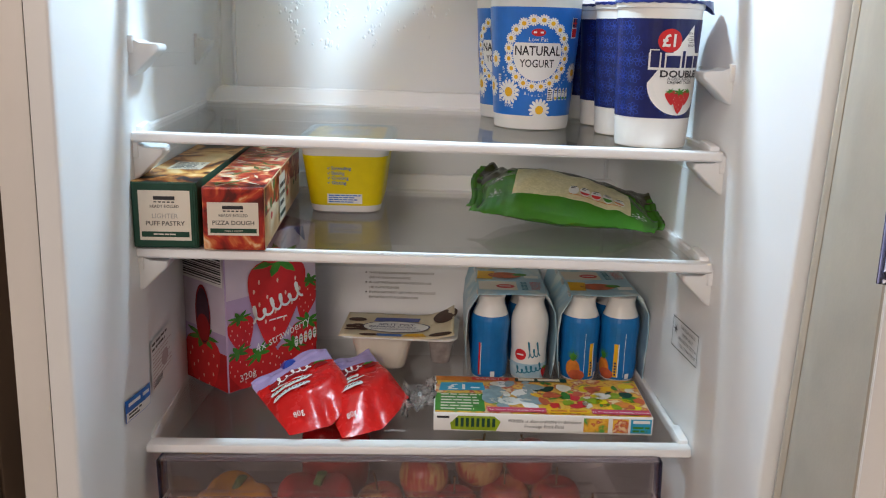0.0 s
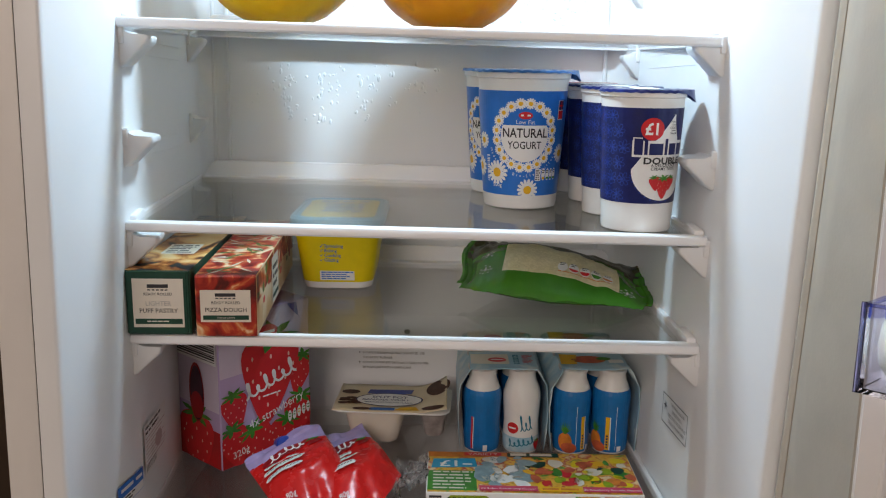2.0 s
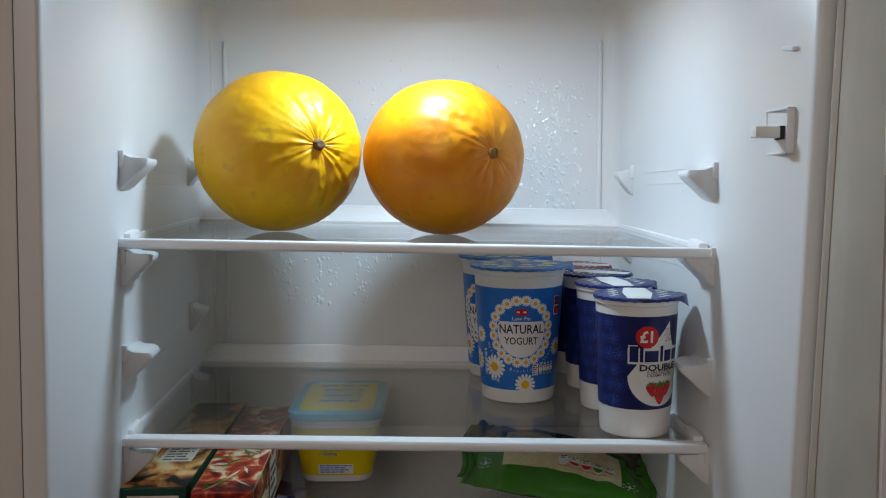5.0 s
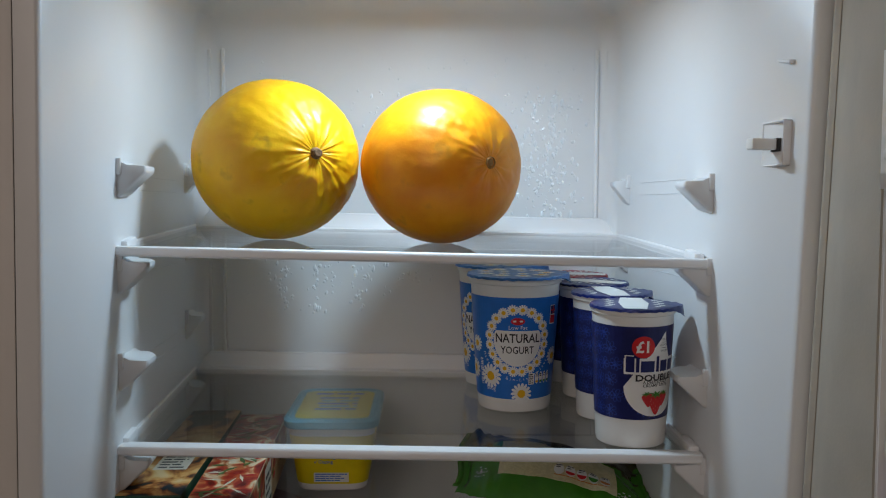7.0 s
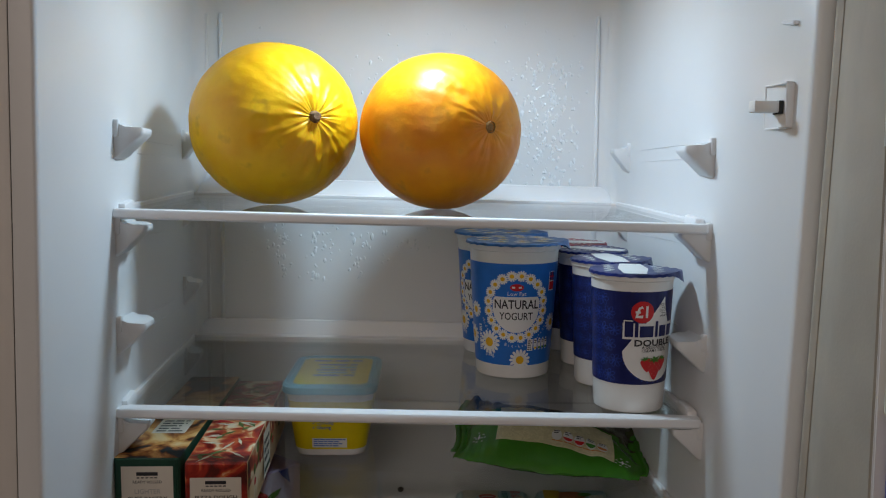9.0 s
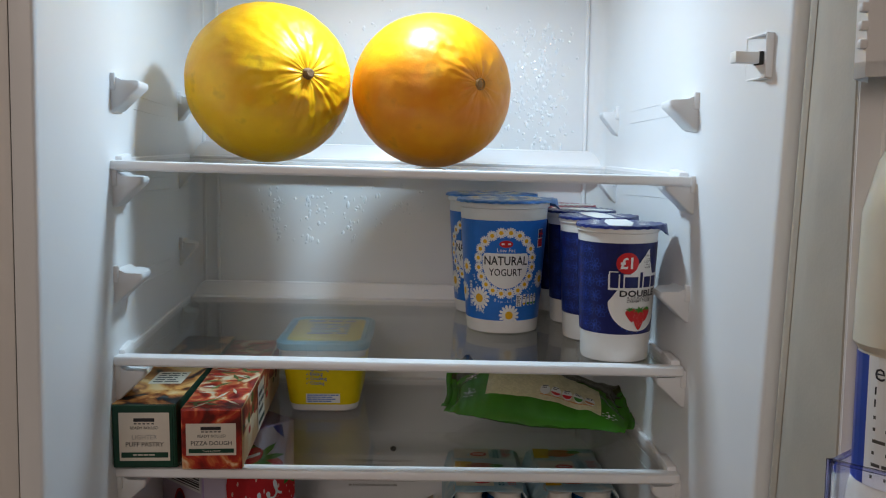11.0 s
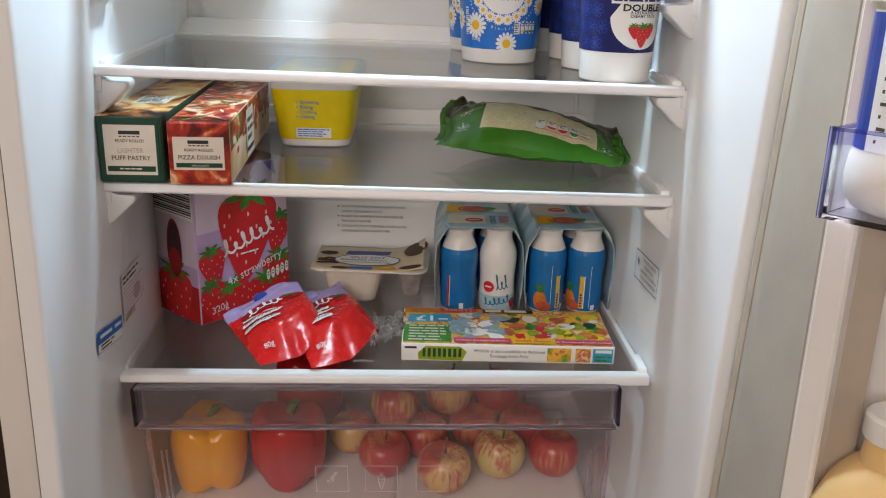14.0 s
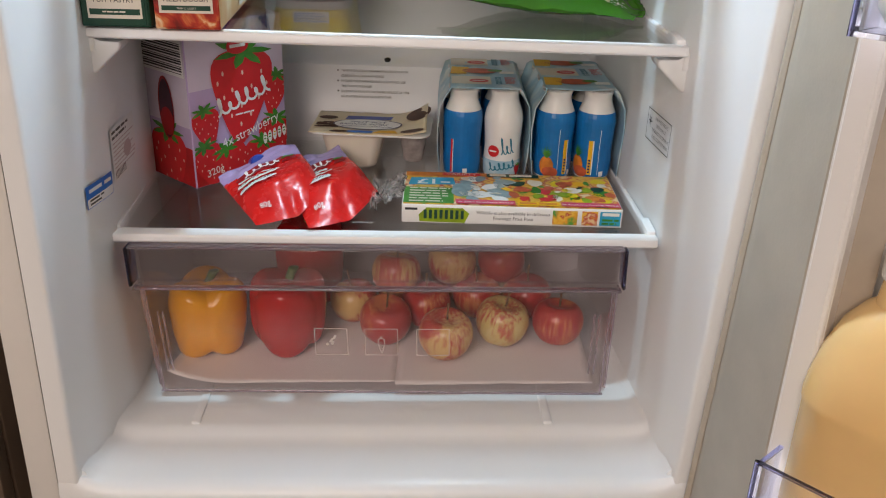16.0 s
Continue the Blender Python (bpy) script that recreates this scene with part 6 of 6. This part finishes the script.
A = "small apple with red streaks on yellow skin"
apple(0.0555, 0.062, base, 0.0270, APPLE_A, 8, 20, A)
apple(0.1125, 0.090, base, 0.0270, APPLE_B, 10, 80, "small pale yellow apple with a faint red blush")
apple(0.1690, 0.092, base, 0.0260, APPLE_R, 5, 140, "small apple flushed red over yellow")
apple(-0.0060, 0.092, base, 0.0265, APPLE_R, -14, 200, "dark red apple on the paper towel")
apple(-0.0430, 0.138, base, 0.0250, APPLE_A, 12, 260, A)
apple(0.0340, 0.128, base, 0.0260, APPLE_R, 0, 30, "dark red apple on the paper towel")
apple(0.0880, 0.150, base, 0.0260, APPLE_R, 6, 330, "dark red apple on the paper towel")
apple(0.1420, 0.150, base, 0.0260, APPLE_R, 0, 100, "dark red apple on the paper towel")
apple(0.0050, 0.170, base, 0.0260, APPLE_A, 0, 10, A)
apple(0.0640, 0.198, base, 0.0260, APPLE_R, 0, 10, "dark red apple on the paper towel")
apple(0.1180, 0.200, base, 0.0260, APPLE_A, 0, 10, A)
apple(0.0020, 0.132, base + 0.0350, 0.0255, APPLE_A, 14, 170, "streaked apple resting on other apples")
apple(0.0600, 0.163, base + 0.0340, 0.0260, APPLE_A, 10, 50, "streaked apple resting on other apples")
apple(0.1140, 0.168, base + 0.0340, 0.0255, APPLE_R, -20, 120, "reddish apple resting on other apples")


# ---- labels on the liner ----
def wall_label(name, side, y0, y1, z0, z1, shapes, label):
    ob = thing(name, (0, 0, 0), label, "label")

    def place(x, y, q):
        yy = y0 + (y1 - y0) * x
        w = wall_x(yy) - (left_shift(yy) if side < 0 else 0)
        z = z0 + (z1 - z0) * y
        return (side * (w - 0.0012 - q) - 0.045 * yy + lean(side * w, yy, z), yy, z)
    printed("sticker", shapes, place, ob)
    return ob


pinkish = material("pinkish_print", (0.58, 0.46, 0.45), 0.5)
s = [p_rect(0, 0, 1, 1, PAPERWHITE, 1, 6, 1)] + p_bars(0.06, 0.94, 0.75, 2, 0.10, 0.05, GREYINK, 2, 3) + p_bars(0.06, 0.72, 0.94, 8, 0.075, 0.022, pinkish, 2, 5) + [p_disc(0.62, 0.42, 0.16, pinkish, 2, 0.16, 20, 1)] + [p_rect(0.06 + 0.05 * k, 0.05, 0.08 + 0.05 * k, 0.20, GREYINK, 2) for k in range(9)]
wall_label("rating_label", -1, 0.012, 0.082, 1.074, 1.1200, s, "pale rating label with small print on the liner")
s = [p_rect(0, 0.0, 1, 1, SKY, 1, 4, 1), p_rect(0.02, 0.03, 0.98, 0.42, PAPERWHITE, 2, 4, 1)] + p_bars(0.10, 0.36, 0.60, 2, 0.16, 0.08, GREYINK, 3, 5) + p_bars(0.1, 0.82, 0.9, 1, 0.2, 0.16, PAPERWHITE, 3, 4)
wall_label("blue_sticker", -1, -0.040, 0.005, 1.0690, 1.0880, s, "small blue and white sticker on the liner")
s = []
for x0, y0, x1, y1 in ((0, 0, 1, 0.03), (0, 0.97, 1, 1), (0, 0, 0.012, 1), (0.988, 0, 1, 1)):
    s.append(p_rect(x0, y0, x1, y1, INK, 1, 6 if x1 - x0 > 0.5 else 1, 1))
mirror = lambda sh: ([(1 - x, y) for x, y in sh[0]], sh[1], sh[2], sh[3])
q = []
for k in range(6):
    a = math.pi * k / 3
    q.append(([(0.13 - 0.012 * math.sin(a), 0.62 + 0.03 * math.cos(a)), (0.13 + 0.012 * math.sin(a), 0.62 - 0.03 * math.cos(a)), (0.13 + 0.09 * math.cos(a), 0.62 + 0.21 * math.sin(a))], [(0, 1, 2)], INK, 1))
for k, wd in enumerate(("THE SHELF AREA IS", "SPECIFICALLY", "DESIGNED TO SERVE AS", "CHILL COMPARTMENT")):
    vs, fs, m, l = p_text(wd, 0, 0, 0.10, INK, 1, stretch=0.66)
    q.append(([(0.60 + x, 0.76 - 0.20 * k + y * 1.5) for x, y in vs], fs, m, l))
wall_label("chill_label", 1, 0.0720, 0.0080, 1.1140, 1.1420, s + q, "black outlined chill compartment notice with a snowflake")

FADED = material("faded_ink", (0.24, 0.22, 0.20), 0.6)
notice = thing("drain_notice", (0, 0, 0), "small printed drain notice on the rear panel", "label")
s = []
for k, ln in enumerate(("TAHLIYE DELIGININ TIKANMASI HALINDE PLASTIK", "ÇUBUGU KULLANARAK AÇINIZ", "IN CASE THE DRAINAGE HOLE IS BLOCKED, USE", "THE PLASTIC PLUNGER", "SI L'EVACUATION EST OBSTRUEE, UTILISEZ LA TIGE", "EN PLASTIQUE POUR LA DEBOUCHER")):
    s.append(p_text(ln, -0.058, 1.1205 - 0.0058 * k, 0.0036, FADED, 2, "LEFT", stretch=0.92, bold=0.004))
    if k % 2 == 0:
        s.append(p_disc(-0.0615, 1.1218 - 0.0058 * k, 0.0009, GREYINK, 2, 0.0009, 8, 1))
printed("sticker", s, lambda x, y, q: (x - 0.012, 0.2735 - q + (y - 1.118) * 0.03, y), notice)


# ---- water drops on the back wall ----
def drops():
    rnd, bm = random.Random(21), bmesh.new()
    spots = []
    for k in range(250):
        spots.append((rnd.gauss(0.155, 0.022), rnd.uniform(1.475, 1.625), rnd.uniform(0.0008, 0.0022)))
    for k in range(170):
        spots.append((rnd.uniform(-0.20, 0.19), rnd.uniform(1.48, 1.665), rnd.uniform(0.0006, 0.0016)))
    for k in range(75):
        spots.append((rnd.choice((-0.142, -0.105, -0.100, -0.055)) + rnd.gauss(0, 0.006), rnd.uniform(1.372, 1.428), rnd.uniform(0.0010, 0.0022)))
    for k in range(60):
        spots.append((rnd.uniform(-0.19, 0.04), rnd.uniform(1.385, 1.445), rnd.uniform(0.0006, 0.0017)))
    for x, z, r in spots:
        long_ = rnd.choice((1.0, 1.1, 1.5, 2.2))
        bmesh.ops.create_icosphere(bm, subdivisions=1, radius=1.0, matrix=Matrix.Translation((x - 0.0135, 0.2981, z)) @ Matrix.Diagonal((r * 1.05, r * 0.9, r * 1.05 * long_, 1)))
    ob = part("water_drops", bm, clear("water", (0.86, 0.89, 0.91), 0.12, 1.33, 0.88), None)
    tagged(ob, "beads of condensation clinging to the rear wall", "water drops", kind="stuff").visible_shadow = False


drops()
lamp_cover = thing("ceiling_lamp", (0.0, 0.045, CEIL), "small round white refrigerator lamp", "lamp")
glow = bpy.data.materials.new("lamp_glow")
glow.use_nodes = True
glow.node_tree.nodes["Principled BSDF"].inputs["Emission Color"].default_value = (0.82, 0.94, 1.0, 1)
glow.node_tree.nodes["Principled BSDF"].inputs["Emission Strength"].default_value = 6.0
part("diffuser", lathe([(0.030, 0.0), (0.030, -0.004), (0.026, -0.008), (0.01, -0.009)], 32), glow, lamp_cover)


# ---- the open door, its bins and bottles ----
door = thing("door", (0, 0, 0), "open white door with a grey seal")
door.parent = fridge


def strip(name, plan, z0, z1, mat, parent=None, label="", bevel=0.0):
    """An upright prism over a plan outline."""
    bm = loft([[(x + (lean(x, y, z) if y > -0.13 else 0.0), y, z) for x, y in plan] for z in (z0, z1)])
    if bevel:
        bmesh.ops.bevel(bm, geom=list(bm.edges), offset=bevel, segments=3, affect="EDGES")
    return part(name, bm, mat, parent or door, label)


strip("seal", [(0.2745, -0.1085), (0.2685, -0.1250), (0.2600, -0.2290), (0.2640, -0.2330), (0.3000, -0.2330), (0.3000, -0.1085)], 0.78, 1.80, GASKET, label="grey magnetic door seal", bevel=0.0015)
strip("seal_fold", [(0.2705, -0.1100), (0.2680, -0.1130), (0.2665, -0.1185), (0.2690, -0.1230), (0.2745, -0.1130)], 0.78, 1.80, GASKET, bevel=0.0006)
U, N = Vector((0.7071, -0.7071)), Vector((-0.7071, -0.7071))        # along the open door, and out of its inner side
FOOT = Vector((0.2425, -0.2575))                                     # outer corner of the bins


def at_door(u, n):
    p = FOOT + U * u + N * n
    return (p.x, p.y)


strip("raised_border", [(0.2590, -0.2325), (0.2582, -0.2350), (0.2680, -0.2448), (0.2712, -0.2445), at_door(0.006, -0.088), at_door(-0.014, -0.090)], 0.80, 1.80, DOORSKIN, label="white raised border of the door", bevel=0.0010)
strip("inner_panel", [at_door(0.0, -0.084), at_door(0.50, -0.084), at_door(0.50, -0.090), at_door(0.0, -0.090)], 0.80, 1.80, DOORSKIN, label="white moulded inner panel")
strip("outer_skin", [(0.3005, -0.1085), (0.2990, -0.1850), at_door(-0.01, -0.0915), at_door(0.52, -0.0915), at_door(0.52, -0.135), (0.3700, -0.1085)], 0.78, 1.80, CABINET)
for z in (1.186, 1.395):
    bm = box(-0.004, 0.004, -0.012, 0.0, 0, 0.036, 0.0025)
    for v in bm.verts:
        p = at_door(0.012 + v.co.x, -0.084 - v.co.y)
        v.co = Vector((p[0], p[1], z + v.co.z))
    part("bin_catch", bm, DOORSKIN, door, "white moulded catch for a bin")


BINEDGE = clear("tinted_edge", (0.40, 0.43, 0.74), 0.08, 1.45)


def build_bin(z0, z1, label):
    b = thing("door_bin", (0, 0, 0), label, "door bin", "door bins")
    f0, f1, r0, r1 = at_door(0, 0), at_door(0.44, 0), at_door(0.004, -0.083), at_door(0.436, -0.083)
    t = 0.0026
    bm = loft([[(*f0, z0), (*f1, z0), (*r1, z0), (*r0, z0)], [(*f0, z0 + t), (*f1, z0 + t), (*r1, z0 + t), (*r0, z0 + t)]])
    part("base", bm, BINBLUE, b, "clear plastic base").visible_shadow = False

    def sheet(name, a, c, extra=0.0):
        d = Vector((c[0] - a[0], c[1] - a[1])).normalized()
        n = Vector((-d.y, d.x)) * t
        plan = [a, c, (c[0] + n.x, c[1] + n.y), (a[0] + n.x, a[1] + n.y)]
        part(name, loft([[(x, y, z) for x, y in plan] for z in (z0 + t, z1 - 0.0018)]), BINBLUE, b, "clear bluish wall").visible_shadow = False
        part("rim", loft([[(x, y, z) for x, y in plan] for z in (z1 - 0.0017, z1)]), BINEDGE, b, "blue tinted edge").visible_shadow = False
    sheet("front_wall", f0, f1)
    sheet("side_wall", r0, at_door(0.0006, -0.003))
    sheet("far_wall", at_door(0.4394, -0.003), r1)
    part("corner_edge", lathe([(0.0016, z0), (0.0016, z1)], 10), BINEDGE, b, "blue tinted corner").location = (f0[0] + 0.0006, f0[1] + 0.0006, 0)
    return b


build_bin(1.2600, 1.3080, "clear bluish bin on the door holding a milk bottle")
build_bin(0.9620, 1.0090, "clear bluish bin on the door holding a juice bottle")

MILK = material("milk_plastic", (0.76, 0.70, 0.56), 0.35, 0.04, 30.0, 0.05, 90.0, sss=0.15)
milk = thing("milk_bottle", (*at_door(0.040, -0.0435), 1.2628), "cloudy plastic milk bottle with a blue and white label", "milk bottle", turn=45)
ring = lambda w, d, z, r: [(x, y, z) for x, y in rounded(w, d, r, 6)]
part("bottle", loft([ring(0.060, 0.060, 0.0, 0.024), ring(0.072, 0.072, 0.003, 0.028), ring(0.080, 0.080, 0.010, 0.030), ring(0.083, 0.083, 0.020, 0.030), ring(0.080, 0.080, 0.031, 0.030), ring(0.077, 0.077, 0.034, 0.029), ring(0.077, 0.077, 0.103, 0.029), ring(0.082, 0.082, 0.107, 0.030), ring(0.080, 0.080, 0.175, 0.030), ring(0.070, 0.070, 0.202, 0.030), ring(0.054, 0.054, 0.220, 0.026), ring(0.040, 0.040, 0.229, 0.0195), ring(0.037, 0.037, 0.2375, 0.018)]), MILK, milk)
part("cap", lathe([(0.0200, 0.2385), (0.0205, 0.2400), (0.0205, 0.2520), (0.0185, 0.2540)], 28), SKY, milk, "blue screw cap")


def round_square(w, r):
    pts = [Vector(p) for p in rounded(w, w, r, 8)]
    pts.append(pts[0])
    cum = [0.0]
    for a, b in zip(pts, pts[1:]):
        cum.append(cum[-1] + (b - a).length)
    start = next(i for i, p in enumerate(pts) if p.x < -w / 2 + r * 0.35 and p.y < 0)

    def at(x, y, q):
        d = (cum[start] + x) % cum[-1]
        for i in range(len(pts) - 1):
            if cum[i + 1] >= d:
                break
        p = pts[i].lerp(pts[i + 1], (d - cum[i]) / max(1e-9, cum[i + 1] - cum[i]))
        n = Vector((pts[i + 1].y - pts[i].y, pts[i].x - pts[i + 1].x)).normalized()
        return (p.x + n.x * (q + 0.0003), p.y + n.y * (q + 0.0003), y)
    return at


s = [p_rect(-0.090, 0.0475, -0.036, 0.1155, NAVY2, 1, 40, 1), p_rect(-0.036, 0.0475, 0.09, 0.1155, PAPERWHITE, 1, 40, 1)]
s += p_bars(-0.031, 0.100, 0.030, 2, 0.0065, 0.0040, INK, 2, 5) + p_bars(-0.031, 0.085, 0.030, 6, 0.0062, 0.0018, GREYINK, 2, 6) + [p_text("e", -0.032, 0.1035, 0.014, INK, 2, "LEFT")]
wrap = round_square(0.077, 0.029)
printed("label", s, lambda x, y, q: wrap(x, y - 0.0135, q), milk, "blue and white printed label")

JUICE = material("juice_plastic", (0.84, 0.57, 0.25), 0.26, 0.06, 14.0, 0.04, 60.0, sss=0.25)
juice = thing("juice_bottle", (*at_door(0.047, -0.0435), 0.9648), "large translucent bottle of orange juice", "juice bottle", turn=45)
part("bottle", loft([ring(0.068, 0.068, 0.0, 0.024), ring(0.076, 0.076, 0.003, 0.028), ring(0.080, 0.080, 0.012, 0.030), ring(0.080, 0.080, 0.086, 0.030), ring(0.0815, 0.0815, 0.089, 0.030), ring(0.0815, 0.0815, 0.093, 0.030), ring(0.079, 0.079, 0.105, 0.031), ring(0.073, 0.073, 0.121, 0.031), ring(0.062, 0.062, 0.136, 0.028), ring(0.046, 0.046, 0.147, 0.022), ring(0.034, 0.034, 0.152, 0.016), ring(0.031, 0.031, 0.167, 0.015)]), JUICE, juice)
part("cap", lathe([(0.0175, 0.1675), (0.0180, 0.1690), (0.0180, 0.1810), (0.0160, 0.1830)], 28), WHITE, juice, "white screw cap")

comp = thing("door_compartment", (0, 0, 0), "white moulded flap compartment high on the door", "compartment")
bm = loft([[(x, y, z) for x, y in (at_door(0.008, 0.001), at_door(0.0, -0.006), at_door(0.0, -0.083), at_door(0.42, -0.083), at_door(0.42, 0.001))] for z in (1.508, 1.512, 1.580)])
bmesh.ops.bevel(bm, geom=[e for e in bm.edges if abs(e.verts[0].co.z - e.verts[1].co.z) < 0.001], offset=0.006, segments=3, affect="EDGES")
part("flap", bm, DOORSKIN, comp)
for k in range(4):
    part("grip_rib", box(at_door(0.006, 0)[0] - 0.003, at_door(0.006, 0)[0] + 0.002, at_door(0.006, 0)[1] - 0.003, at_door(0.006, 0)[1] + 0.002, 1.520 + 0.009 * k, 1.525 + 0.009 * k, 0.0015), DOORSKIN, comp)


# ---- the kitchen behind the camera: an unseen shell, added to bounce light forward ----
KWALL = material("kitchen_paint", (0.74, 0.70, 0.63), 0.7, 0.04, 6.0, 0.05, 300.0)
KFLOOR = material("kitchen_tile", (0.30, 0.25, 0.20), 0.45, 0.12, 9.0)
KCEIL = material("ceiling_paint", (0.80, 0.79, 0.76), 0.8, 0.02, 5.0)
# the south wall stands close and pale to throw light into the refrigerator
for name, b, mat in (("floor", (-1.6, 1.6, -2.5, 0.6, -0.05, 0.0), KFLOOR), ("ceiling", (-1.6, 1.6, -2.5, 0.6, 2.45, 2.5), KCEIL),
                     ("wall_north", (-1.6, 1.6, 0.45, 0.55, 0.0, 2.45), KWALL), ("wall_south", (-1.6, 1.6, -2.6, -2.5, 0.0, 2.45), KWALL),
                     ("wall_west", (-1.7, -1.6, -2.5, 0.45, 0.0, 2.45), KWALL), ("wall_east", (1.6, 1.7, -2.5, 0.45, 0.0, 2.45), KWALL)):
    tagged(part(name, box(*b), mat, None, smooth=False), "plain added kitchen " + name.split("_")[0] if "wall" in name or name == "ceiling" else "dull brown kitchen floor", name.split("_")[0], kind="structure")
# added block; its dark brown stands for the dim space left of the cabinet
unit = thing("dim_space_block", (-0.72, 0.20, 0.0), "dark brown block added for the dim space beside the refrigerator", "cupboard")
DIMBROWN = material("dim_space_brown", (0.16, 0.11, 0.075), 0.55, 0.15, 7.0, 0.05, 160.0)
part("block_body", box(-0.38, 0.38, -0.24, 0.24, 0.10, 2.10, 0.003), DIMBROWN, unit)
part("block_foot", box(-0.38, 0.38, -0.20, 0.24, 0.0, 0.10, 0.002), DARK, unit)
part("block_front", box(-0.378, 0.378, -0.259, -0.2405, 0.105, 2.095, 0.003), DIMBROWN, unit)
